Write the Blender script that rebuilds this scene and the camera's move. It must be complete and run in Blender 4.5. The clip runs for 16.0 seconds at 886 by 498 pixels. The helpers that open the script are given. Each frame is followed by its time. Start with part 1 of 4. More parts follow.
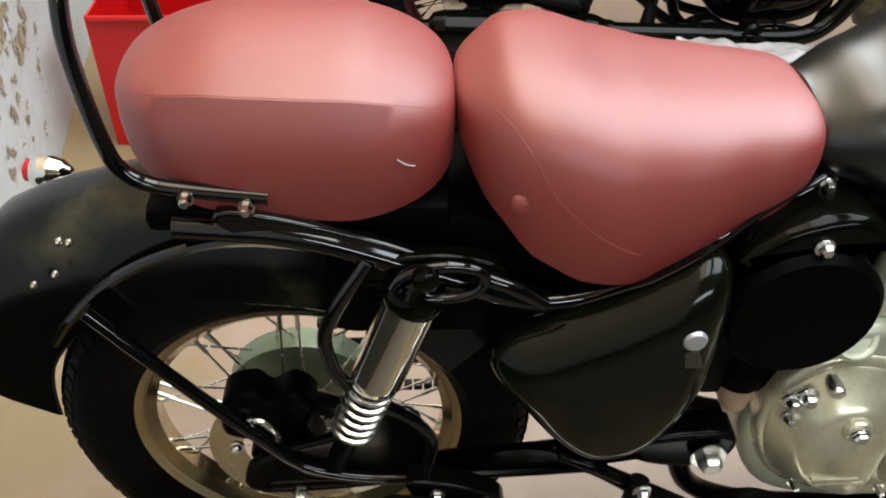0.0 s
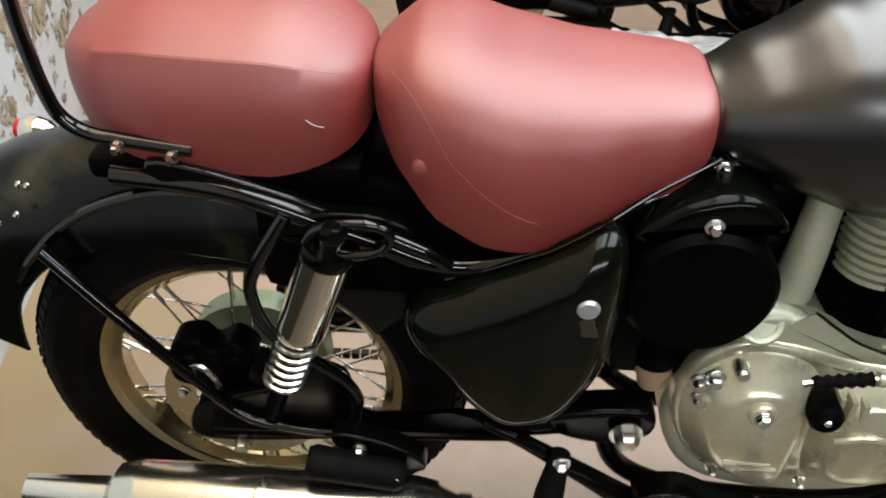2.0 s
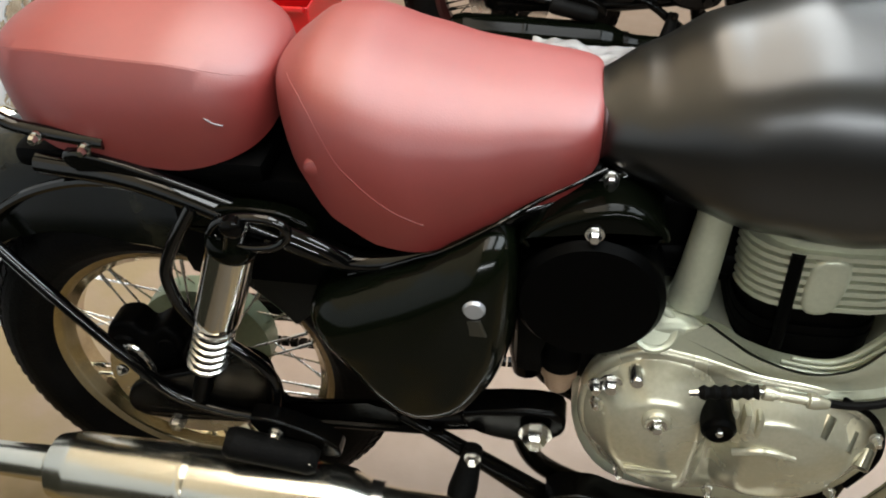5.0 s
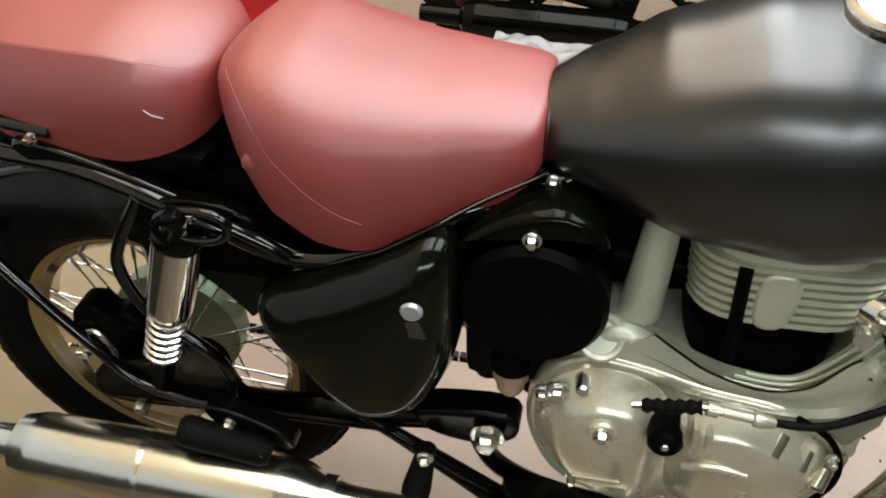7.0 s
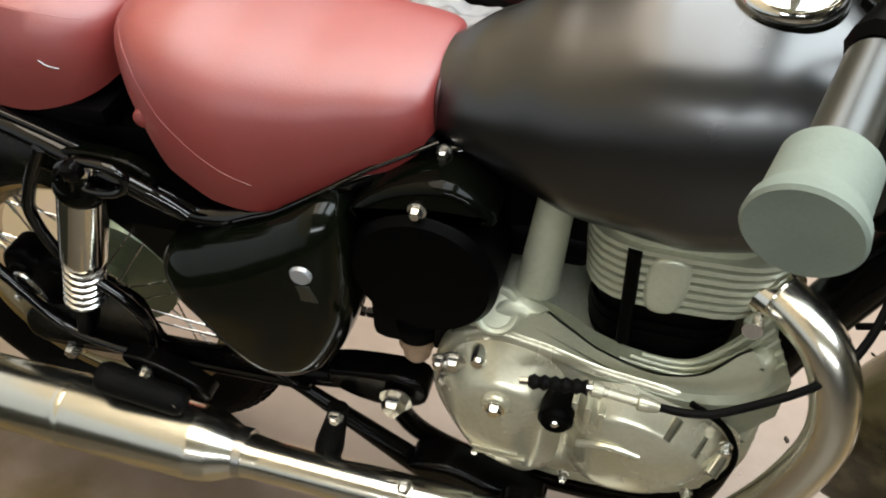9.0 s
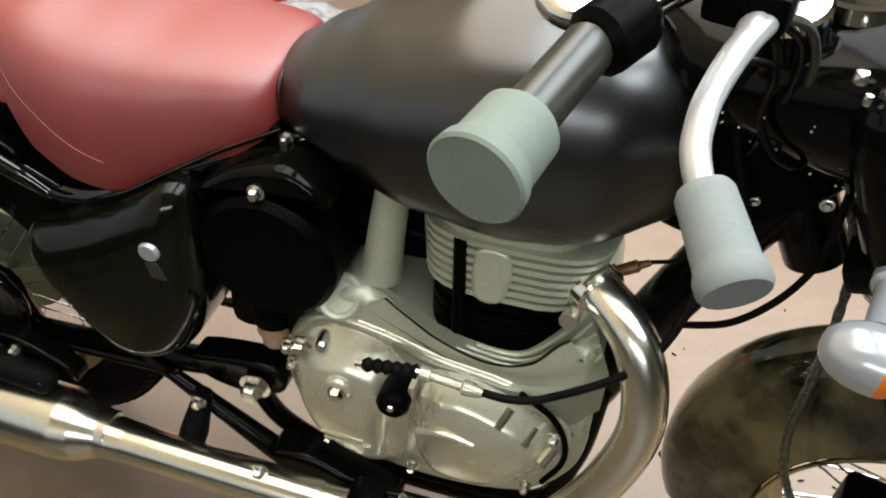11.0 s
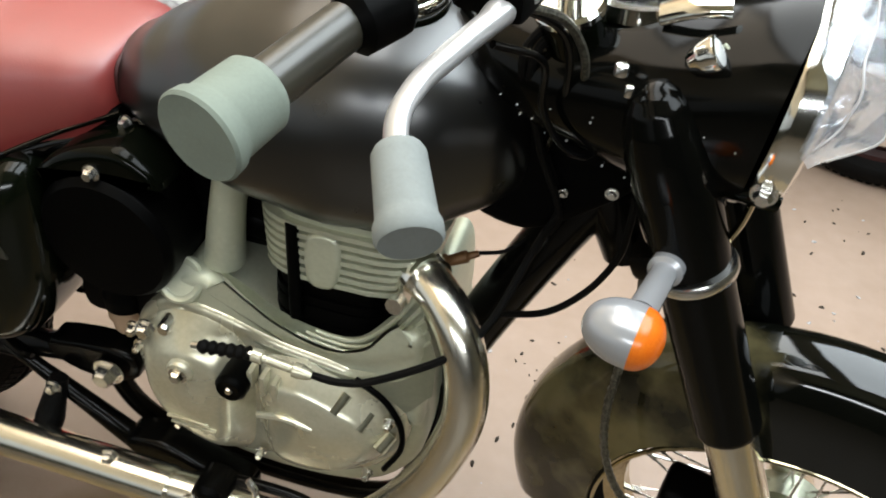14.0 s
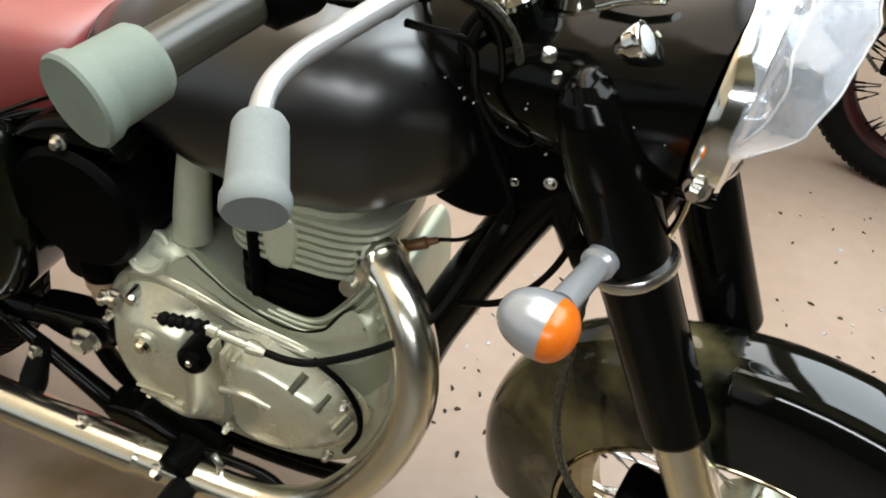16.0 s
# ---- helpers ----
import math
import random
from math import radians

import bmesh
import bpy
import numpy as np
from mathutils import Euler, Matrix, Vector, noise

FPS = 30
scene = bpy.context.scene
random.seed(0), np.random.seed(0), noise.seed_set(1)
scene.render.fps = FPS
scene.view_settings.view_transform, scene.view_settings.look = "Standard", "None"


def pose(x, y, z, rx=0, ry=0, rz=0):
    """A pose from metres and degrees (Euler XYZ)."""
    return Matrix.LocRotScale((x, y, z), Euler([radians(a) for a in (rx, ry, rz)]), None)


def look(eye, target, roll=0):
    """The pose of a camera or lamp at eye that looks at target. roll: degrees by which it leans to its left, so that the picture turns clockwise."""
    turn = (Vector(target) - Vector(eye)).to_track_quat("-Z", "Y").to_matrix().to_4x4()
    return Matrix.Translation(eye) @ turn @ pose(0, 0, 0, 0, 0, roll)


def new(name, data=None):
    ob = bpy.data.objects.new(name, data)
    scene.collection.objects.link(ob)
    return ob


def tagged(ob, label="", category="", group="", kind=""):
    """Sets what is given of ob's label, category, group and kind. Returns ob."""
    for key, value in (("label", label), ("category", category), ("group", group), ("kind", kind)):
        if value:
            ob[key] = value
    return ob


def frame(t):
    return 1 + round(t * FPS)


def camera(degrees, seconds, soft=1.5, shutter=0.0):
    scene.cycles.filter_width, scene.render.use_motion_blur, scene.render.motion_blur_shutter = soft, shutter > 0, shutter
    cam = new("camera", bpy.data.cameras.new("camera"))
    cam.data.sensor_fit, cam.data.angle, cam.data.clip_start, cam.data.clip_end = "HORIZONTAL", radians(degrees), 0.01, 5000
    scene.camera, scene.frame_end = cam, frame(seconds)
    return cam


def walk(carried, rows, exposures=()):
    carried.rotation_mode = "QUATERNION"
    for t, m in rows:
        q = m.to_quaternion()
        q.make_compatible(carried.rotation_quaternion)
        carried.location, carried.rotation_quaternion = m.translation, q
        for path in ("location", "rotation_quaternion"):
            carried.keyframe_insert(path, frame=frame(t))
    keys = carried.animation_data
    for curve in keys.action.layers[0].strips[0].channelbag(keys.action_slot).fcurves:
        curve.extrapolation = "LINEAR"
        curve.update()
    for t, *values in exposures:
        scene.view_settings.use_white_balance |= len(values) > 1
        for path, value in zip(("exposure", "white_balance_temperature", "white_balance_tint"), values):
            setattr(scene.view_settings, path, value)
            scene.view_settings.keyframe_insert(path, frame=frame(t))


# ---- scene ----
cam = camera(55.0, 16.0, soft=1.9)
METRES = 1.1470
BASE = pose(0.1579, -0.7963, 1.2798, -39.768, -0.716, -2.222)
ROWS = [
    (0.0, 0.0, 0.0, 0.0, 0.0, 0.0, 0.0),
    (0.5, 0.0426, -0.0143, -0.0119, 1.35, 0.11, -1.3),
    (1.0, 0.0859, -0.0293, -0.0238, 2.7, 0.26, -2.36),
    (1.5, 0.1267, -0.0414, -0.0377, 3.87, 0.62, -3.09),
    (2.0, 0.1565, -0.0497, -0.0468, 4.72, 0.9, -3.44),
    (2.5, 0.1933, -0.0588, -0.0508, 5.68, 1.05, -3.84),
    (3.0, 0.2231, -0.0669, -0.0521, 6.31, 1.12, -4.28),
    (3.5, 0.2455, -0.0679, -0.0494, 6.86, 0.98, -4.57),
    (4.0, 0.2716, -0.0696, -0.0461, 7.44, 0.86, -4.97),
    (6.5, 0.4012, -0.038, -0.0024, 11.35, -0.99, -7.23),
    (7.0, 0.4268, -0.0294, 0.0023, 12.24, -1.47, -7.73),
    (7.5, 0.4636, -0.0169, 0.0148, 13.43, -2.68, -8.4),
    (8.0, 0.4987, -0.0048, 0.0239, 14.24, -3.75, -9.09),
    (8.5, 0.5235, 0.0035, 0.0317, 14.61, -4.58, -9.66),
    (9.0, 0.5587, 0.0136, 0.044, 15.03, -5.45, -10.47),
    (11.5, 0.7398, 0.0045, 0.0198, 13.22, -1.7, -13.78),
    (12.0, 0.7641, 0.0044, 0.0165, 12.71, -1.18, -14.17),
    (12.5, 0.791, 0.0013, 0.0169, 11.95, -0.79, -14.38),
    (13.0, 0.8136, 0.0019, 0.0173, 11.53, -0.44, -14.61),
    (13.5, 0.8279, 0.0023, 0.0196, 11.22, -0.33, -14.72),
    (14.0, 0.8473, 0.0049, 0.0234, 11.0, -0.38, -14.91),
    (14.5, 0.8658, 0.0076, 0.0268, 11.25, -0.56, -15.13),
    (15.0, 0.8887, 0.0126, 0.0323, 12.03, -0.92, -15.74),
    (15.5, 0.9119, 0.0202, 0.0393, 13.22, -1.46, -16.28),
    (16.0, 0.9448, 0.0341, 0.0445, 15.2, -1.99, -17.65),
]
walk(cam, [(t, BASE @ pose(METRES * x, METRES * y, METRES * z, 90 + pitch, roll, yaw)) for t, x, y, z, yaw, pitch, roll in ROWS])
scene.view_settings.exposure = -0.31

# ---- world, lamps ----
world = bpy.data.worlds.new("world")
scene.world = world
world.use_nodes = True
bg = world.node_tree.nodes["Background"]
bg.inputs[0].default_value, bg.inputs[1].default_value = (0.55, 0.65, 0.8, 1), 0.02


def area_lamp(name, eye, target, sx, sy, watts, colour):
    data = bpy.data.lights.new(name, "AREA")
    data.shape, data.size, data.size_y, data.energy, data.color = "RECTANGLE", sx, sy, watts, colour
    ob = new(name, data)
    ob.matrix_world = look(eye, target)
    return tagged(ob, kind="structure")


# ---- materials ----
def material(name, base, rough=0.5, metal=0.0, second=None, scale=6.0, amount=0.5, bump=0.0, bump_scale=60.0,
             rough_var=0.0, transmission=0.0, emit=0.0, ior=1.5, spec=0.5):
    """Principled surface with colour variation at two scales, rough variation and fine relief."""
    m = bpy.data.materials.new(name)
    m.use_nodes = True
    nt = m.node_tree
    n, l = nt.nodes, nt.links
    b = n["Principled BSDF"]
    b.inputs["Roughness"].default_value, b.inputs["Metallic"].default_value = rough, metal
    b.inputs["Transmission Weight"].default_value, b.inputs["IOR"].default_value = transmission, ior
    b.inputs["Base Color"].default_value = (*base, 1)
    b.inputs["Specular IOR Level"].default_value = spec
    tc = n.new("ShaderNodeTexCoord")
    if second:
        big, small = n.new("ShaderNodeTexNoise"), n.new("ShaderNodeTexNoise")
        big.inputs["Scale"].default_value, small.inputs["Scale"].default_value = scale, scale * 14
        big.inputs["Detail"].default_value = small.inputs["Detail"].default_value = 6
        mixn, ramp, mc = n.new("ShaderNodeMath"), n.new("ShaderNodeValToRGB"), n.new("ShaderNodeMix")
        mixn.operation, mc.data_type = "MULTIPLY_ADD", "RGBA"
        l.new(tc.outputs["Object"], big.inputs["Vector"]), l.new(tc.outputs["Object"], small.inputs["Vector"])
        l.new(small.outputs["Fac"], mixn.inputs[0])
        mixn.inputs[1].default_value = 0.45
        l.new(big.outputs["Fac"], mixn.inputs[2])
        ramp.color_ramp.elements[0].position, ramp.color_ramp.elements[1].position = 0.72 - amount * 0.25, 0.72 + amount * 0.25
        l.new(mixn.outputs[0], ramp.inputs[0]), l.new(ramp.outputs[0], mc.inputs[0])
        mc.inputs[6].default_value, mc.inputs[7].default_value = (*base, 1), (*second, 1)
        l.new(mc.outputs[2], b.inputs["Base Color"])
    if rough_var:
        rn, mr = n.new("ShaderNodeTexNoise"), n.new("ShaderNodeMapRange")
        rn.inputs["Scale"].default_value, rn.inputs["Detail"].default_value = 14, 7
        mr.inputs["To Min"].default_value, mr.inputs["To Max"].default_value = max(0.0, rough - rough_var), rough + rough_var
        l.new(tc.outputs["Object"], rn.inputs["Vector"])
        l.new(rn.outputs["Fac"], mr.inputs["Value"]), l.new(mr.outputs[0], b.inputs["Roughness"])
    if bump:
        bn, bu = n.new("ShaderNodeTexNoise"), n.new("ShaderNodeBump")
        bn.inputs["Scale"].default_value, bn.inputs["Detail"].default_value = bump_scale, 8
        bu.inputs["Strength"].default_value, bu.inputs["Distance"].default_value = bump, 0.004
        l.new(tc.outputs["Object"], bn.inputs["Vector"])
        l.new(bn.outputs["Fac"], bu.inputs["Height"]), l.new(bu.outputs[0], b.inputs["Normal"])
    if emit:
        b.inputs["Emission Color"].default_value, b.inputs["Emission Strength"].default_value = (*base, 1), emit
    return m


GLOSS = material("gloss_green_black_enamel", (0.0014, 0.0019, 0.0010), 0.11, rough_var=0.04, spec=0.12)
ENAMEL = material("olive_tail_mudguard_enamel", (0.0016, 0.0019, 0.0014), 0.07, second=(0.0028, 0.0030, 0.0020), scale=5, amount=0.9, rough_var=0.03, spec=0.5)
BODY = material("olive_black_body_enamel", (0.0020, 0.0030, 0.0014), 0.13, second=(0.0030, 0.0038, 0.0018), scale=6, rough_var=0.04, spec=0.25)
GUARD = material("lit_top_mudguard_enamel", (0.085, 0.078, 0.045), 0.16, second=(0.070, 0.064, 0.036), scale=6, rough_var=0.04, spec=0.3)
NACEL = material("black_nacelle_paint", (0.0016, 0.0017, 0.0014), 0.12, rough_var=0.04, spec=0.16)
DROP = material("water_drop", (0.9, 0.93, 0.95), 0.03, transmission=0.4, ior=1.33, spec=1.0)
SATIN = material("satin_black_tank_paint", (0.0016, 0.0016, 0.0016), 0.28, second=(0.0024, 0.0024, 0.0022), scale=9, rough_var=0.02, spec=0.85, ior=1.62)
FRAMEB = material("black_frame_paint", (0.0015, 0.0015, 0.0015), 0.2, second=(0.003, 0.0026, 0.002), scale=20, rough_var=0.08, spec=0.13)
MATT = material("matt_black_plastic", (0.0008, 0.0008, 0.0008), 0.45, spec=0.04, rough_var=0.1)
RUBBER = material("black_rubber", (0.0022, 0.0022, 0.0021), 0.6, spec=0.08, second=(0.004, 0.0037, 0.0033), scale=30, bump=0.3, bump_scale=200)
CHROME = material("chrome", (0.84, 0.83, 0.78), 0.11, 1.0, rough_var=0.05)
HEADER = material("header_chrome", (0.88, 0.85, 0.75), 0.23, 1.0, second=(0.84, 0.80, 0.69), scale=5, rough_var=0.02)
PIPE = material("pipe_chrome", (0.84, 0.82, 0.73), 0.20, 1.0, second=(0.80, 0.77, 0.67), scale=5, rough_var=0.03)
DARKRIM = material("dark_red_rim_enamel", (0.030, 0.006, 0.006), 0.3, second=(0.022, 0.005, 0.005), scale=12, spec=0.3)
STEEL = material("bright_zinc_steel", (0.72, 0.71, 0.68), 0.25, 1.0, rough_var=0.1)
RIMM = material("chromed_rim", (0.52, 0.46, 0.31), 0.14, 1.0, second=(0.42, 0.36, 0.23), scale=12, rough_var=0.08)
ALU = material("cast_aluminium", (0.55, 0.565, 0.44), 0.40, 0.45, second=(0.47, 0.49, 0.375), scale=10, bump=0.05, bump_scale=260, rough_var=0.08)
HUBG = material("greenish_cast_hub", (0.27, 0.33, 0.23), 0.4, 0.3, second=(0.22, 0.28, 0.19), scale=14, rough_var=0.1)
POLISH = material("polished_aluminium_cover", (0.62, 0.595, 0.46), 0.26, 0.55, second=(0.51, 0.485, 0.36), scale=12, rough_var=0.10, bump=0.03, bump_scale=30)
RECESS_SHADE = material("recess_shade_on_casting", (0.10, 0.098, 0.066), 0.5, 0.5, second=(0.07, 0.066, 0.044), scale=40)
CUPM = material("beige_hose_end", (0.40, 0.27, 0.18), 0.45, second=(0.33, 0.22, 0.14), scale=30)
SEAT = material("tan_red_leatherette", (0.228, 0.0180, 0.0138), 0.52, spec=1.0, ior=1.63, second=(0.206, 0.0160, 0.0122), scale=7, bump=0.05, bump_scale=420, rough_var=0.05)
PIPING = material("dark_maroon_piping", (0.030, 0.004, 0.003), 0.5, spec=0.4)
FOAM = material("grey_green_packing_foam", (0.165, 0.194, 0.160), 0.8, second=(0.145, 0.170, 0.140), scale=25, bump=0.05, bump_scale=400)
PALEFOAM = material("pale_grey_packing_foam", (0.19, 0.208, 0.20), 0.8, second=(0.17, 0.185, 0.178), scale=25, bump=0.05, bump_scale=400)
GRIPM = material("brown_black_grip_rubber", (0.026, 0.0245, 0.017), 0.34, spec=0.7, second=(0.020, 0.019, 0.0135), scale=30, rough_var=0.08)
FILM = material("clear_packing_film", (0.90, 0.93, 0.97), 0.06, spec=1.0, transmission=0.92, ior=1.3, bump=0.2, bump_scale=14)
LEVER = material("silver_painted_lever", (0.54, 0.54, 0.547), 0.3, 0.6, rough_var=0.08)
SILVERP = material("silver_plastic", (0.403, 0.41, 0.429), 0.22, 0.45, rough_var=0.08)
BRASS = material("brown_plug_cap", (0.192, 0.096, 0.036), 0.4, 0.3, second=(0.15, 0.072, 0.03), scale=40)
# unlit lens with a faint glow of its own colour added
ORANGE = material("orange_lens_plastic", (0.665, 0.154, 0.0105), 0.25, second=(0.595, 0.112, 0.007), scale=40, emit=0.05)
CUP = material("ridged_hose_cover", (0.02, 0.018, 0.012), 0.35, 0.3, second=(0.09, 0.085, 0.065), scale=300, amount=0.2)
RED = material("red_plastic", (0.52, 0.0045, 0.006), 0.35, second=(0.46, 0.004, 0.005), scale=5, bump=0.05)
GLASS = material("headlamp_glass", (0.95, 0.97, 0.97), 0.04, transmission=0.6, ior=1.45)
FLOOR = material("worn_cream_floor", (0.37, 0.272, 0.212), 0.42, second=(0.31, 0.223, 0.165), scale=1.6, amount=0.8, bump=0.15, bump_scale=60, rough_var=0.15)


def low_side_colour(m, colour, axis, x0, x1):
    """A zone of second colour on an axis's low side, with a ragged edge; serves worn floor and painted-in light alike.
    """
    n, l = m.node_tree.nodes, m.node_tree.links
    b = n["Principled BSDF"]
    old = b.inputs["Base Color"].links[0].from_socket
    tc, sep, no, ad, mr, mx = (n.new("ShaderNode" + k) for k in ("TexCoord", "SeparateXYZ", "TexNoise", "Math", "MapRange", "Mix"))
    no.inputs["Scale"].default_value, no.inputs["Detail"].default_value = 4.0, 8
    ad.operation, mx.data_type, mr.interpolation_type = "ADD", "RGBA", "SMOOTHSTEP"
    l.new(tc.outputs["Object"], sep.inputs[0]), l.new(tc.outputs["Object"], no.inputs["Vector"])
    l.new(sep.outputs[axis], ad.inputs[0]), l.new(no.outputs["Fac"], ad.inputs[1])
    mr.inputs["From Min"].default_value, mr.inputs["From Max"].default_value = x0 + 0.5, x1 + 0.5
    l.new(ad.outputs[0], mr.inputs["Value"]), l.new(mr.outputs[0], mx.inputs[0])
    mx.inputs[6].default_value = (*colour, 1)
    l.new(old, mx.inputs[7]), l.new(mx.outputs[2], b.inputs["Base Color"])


# olive-tan towards the front mudguard's tail
low_side_colour(ENAMEL, (0.135, 0.113, 0.053), "X", 1.12, 1.28)
# sheen on the mudguard's top put into the colour: olive above, near black below
low_side_colour(GUARD, (0.0016, 0.0020, 0.0012), "Z", 0.66, 0.84)
low_side_colour(FLOOR, (0.29, 0.215, 0.120), "X", -0.50, -0.20)
# browner floor towards negative y
low_side_colour(FLOOR, (0.165, 0.110, 0.042), "Y", -0.32, -0.02)
# darkness for black paint to mirror, put into the unseen near floor
low_side_colour(FLOOR, (0.08, 0.062, 0.042), "Y", -0.56, -0.44)
PLASTER = material("whitewashed_plaster", (0.56, 0.585, 0.61), 0.85, second=(0.50, 0.505, 0.50), scale=2.2, bump=0.3, bump_scale=40)

PEEL = material("bare_peeling_plaster", (0.20, 0.145, 0.085), 0.95, second=(0.40, 0.34, 0.25), scale=30, bump=0.6, bump_scale=90)
CEIL = material("olive_ceiling", (0.34, 0.31, 0.19), 0.9, second=(0.29, 0.26, 0.15), scale=2)
DARKW = material("dark_brown_wall_paint", (0.078, 0.072, 0.045), 0.8, second=(0.06, 0.054, 0.033), scale=2, spec=0.2)
# dark added for black paint to mirror; its walls stay out of view
DARKFILL = material("dark_wall_for_reflections", (0.030, 0.028, 0.018), 0.8, second=(0.022, 0.020, 0.013), scale=2, spec=0.2)
TANW = material("tan_distemper", (0.60, 0.49, 0.34), 0.8, second=(0.52, 0.42, 0.28), scale=2, bump=0.2, bump_scale=30)
RAIL = material("bright_black_rail_enamel", (0.0016, 0.0016, 0.0016), 0.07, rough_var=0.04, spec=0.6)
POLY = material("white_plastic_sheet", (0.48, 0.48, 0.492), 0.18, second=(0.42, 0.408, 0.408), scale=12, bump=0.3, bump_scale=25)
DEBRIS = material("dark_grit", (0.03, 0.0225, 0.015), 0.9)


# ---- building helpers ----
def finish(name, bm, mat, smooth=40, m=None):
    """A mesh object out of a bmesh, smooth but for its sharp edges."""
    if m is not None:
        bm.transform(m)
    bmesh.ops.recalc_face_normals(bm, faces=bm.faces[:])
    me = bpy.data.meshes.new(name)
    bm.to_mesh(me)
    bm.free()
    for p in me.polygons:
        p.use_smooth = True
    me.set_sharp_from_angle(angle=radians(smooth))
    me.materials.append(mat)
    return new(name, me)


def part(name, bm, mat, parent, label="", m=None, smooth=40):
    ob = finish(name, bm, mat, smooth, m)
    ob.parent = parent
    return tagged(ob, label)


def thing(name, label, category, group="", where=None):
    ob = new(name)
    ob.empty_display_size = 0.05
    if where is not None:
        ob.matrix_world = where
    return tagged(ob, label, category, group)


def rings(bm, loops, cap=True, closed=False):
    """Skin a row of equally long closed loops of points."""
    vs = [[bm.verts.new(p) for p in lo] for lo in loops]
    n = len(vs[0])
    pairs = list(zip(vs, vs[1:])) + ([(vs[-1], vs[0])] if closed else [])
    for a, b in pairs:
        for i in range(n):
            bm.faces.new((a[i], a[(i + 1) % n], b[(i + 1) % n], b[i]))
    if cap and not closed:
        bm.faces.new(vs[0][::-1])
        bm.faces.new(vs[-1])
    return bm


def spline(pts, steps=8):
    """Points along a Catmull-Rom curve through pts."""
    P = [Vector(p) for p in pts]
    P = [2 * P[0] - P[1]] + P + [2 * P[-1] - P[-2]]
    out = []
    for i in range(1, len(P) - 2):
        for k in range(steps):
            t = k / steps
            a, b, c, d = P[i - 1], P[i], P[i + 1], P[i + 2]
            out.append(0.5 * (2 * b + (c - a) * t + (2 * a - 5 * b + 4 * c - d) * t * t + (3 * b - a - 3 * c + d) * t ** 3))
    return out + [P[-2]]


def tube(pts, radius, seg=12, steps=8, bm=None, flat=1.0, cap=True):
    """A bent tube; radius is a number or a function of 0..1 along it."""
    bm = bm or bmesh.new()
    path = spline(pts, steps) if len(pts) > 2 else [Vector(p) for p in pts]
    up, loops = None, []
    for i, p in enumerate(path):
        d = (path[min(i + 1, len(path) - 1)] - path[max(i - 1, 0)]).normalized()
        if up is None:
            up = d.orthogonal().normalized()
        up = (up - up.dot(d) * d).normalized()
        side = d.cross(up)
        r = radius(i / (len(path) - 1)) if callable(radius) else radius
        loops.append([p + r * (math.cos(a) * up + flat * math.sin(a) * side) for a in (2 * math.pi * k / seg for k in range(seg))])
    return rings(bm, loops, cap)


def lathe(profile, axis="y", seg=32, bm=None, closed=False, arc=None):
    """Turn (distance along the axis, radius) pairs round an axis."""
    bm = bm or bmesh.new()
    # holding loops next to the ends of long runs, so that flat runs shade flat
    held = []
    for (h0, r0), (h1, r1) in zip(profile, profile[1:] + (profile[:1] if closed else [])):
        held.append((h0, r0))
        d = math.hypot(h1 - h0, r1 - r0)
        if d > 0.012 and min(r0, r1) > 1e-6:
            held += [(h0 + (h1 - h0) * f, r0 + (r1 - r0) * f) for f in (0.003 / d, 1 - 0.003 / d)]
    profile = held if closed else held + [profile[-1]]
    loops = []
    for k in range(seg):
        a = 2 * math.pi * k / seg
        c, s = math.cos(a), math.sin(a)
        loops.append([{"y": (r * c, h, r * s), "x": (h, r * c, r * s), "z": (r * c, r * s, h)}[axis] for h, r in profile])
    n = len(profile)
    vs = [[bm.verts.new(p) for p in lo] for lo in loops]
    for a, b in zip(vs, vs[1:] + vs[:1]):
        for i in range(n if closed else n - 1):
            j = (i + 1) % n
            bm.faces.new((a[i], a[j], b[j], b[i]))
    if not closed:
        if profile[0][1] > 1e-6:
            bm.faces.new([v[0] for v in vs])
        if profile[-1][1] > 1e-6:
            bm.faces.new([v[-1] for v in vs][::-1])
    bmesh.ops.remove_doubles(bm, verts=bm.verts[:], dist=1e-6)
    return bm


def box(x0, x1, y0, y1, z0, z1, bevel=0.0, seg=2, bm=None):
    b = bmesh.new()
    bmesh.ops.create_cube(b, size=1)
    bmesh.ops.scale(b, vec=(x1 - x0, y1 - y0, z1 - z0), verts=b.verts[:])
    if bevel:
        bmesh.ops.bevel(b, geom=b.edges[:], offset=bevel, segments=seg, profile=0.6, affect="EDGES")
    bmesh.ops.translate(b, vec=((x0 + x1) / 2, (y0 + y1) / 2, (z0 + z1) / 2), verts=b.verts[:])
    if bm is None:
        return b
    add(bm, b)
    return bm


def add(bm, other, m=None):
    """Join another bmesh into bm."""
    if m is not None:
        other.transform(m)
    me = bpy.data.meshes.new("scratch")
    other.to_mesh(me)
    other.free()
    bm.from_mesh(me)
    bpy.data.meshes.remove(me)
    return bm


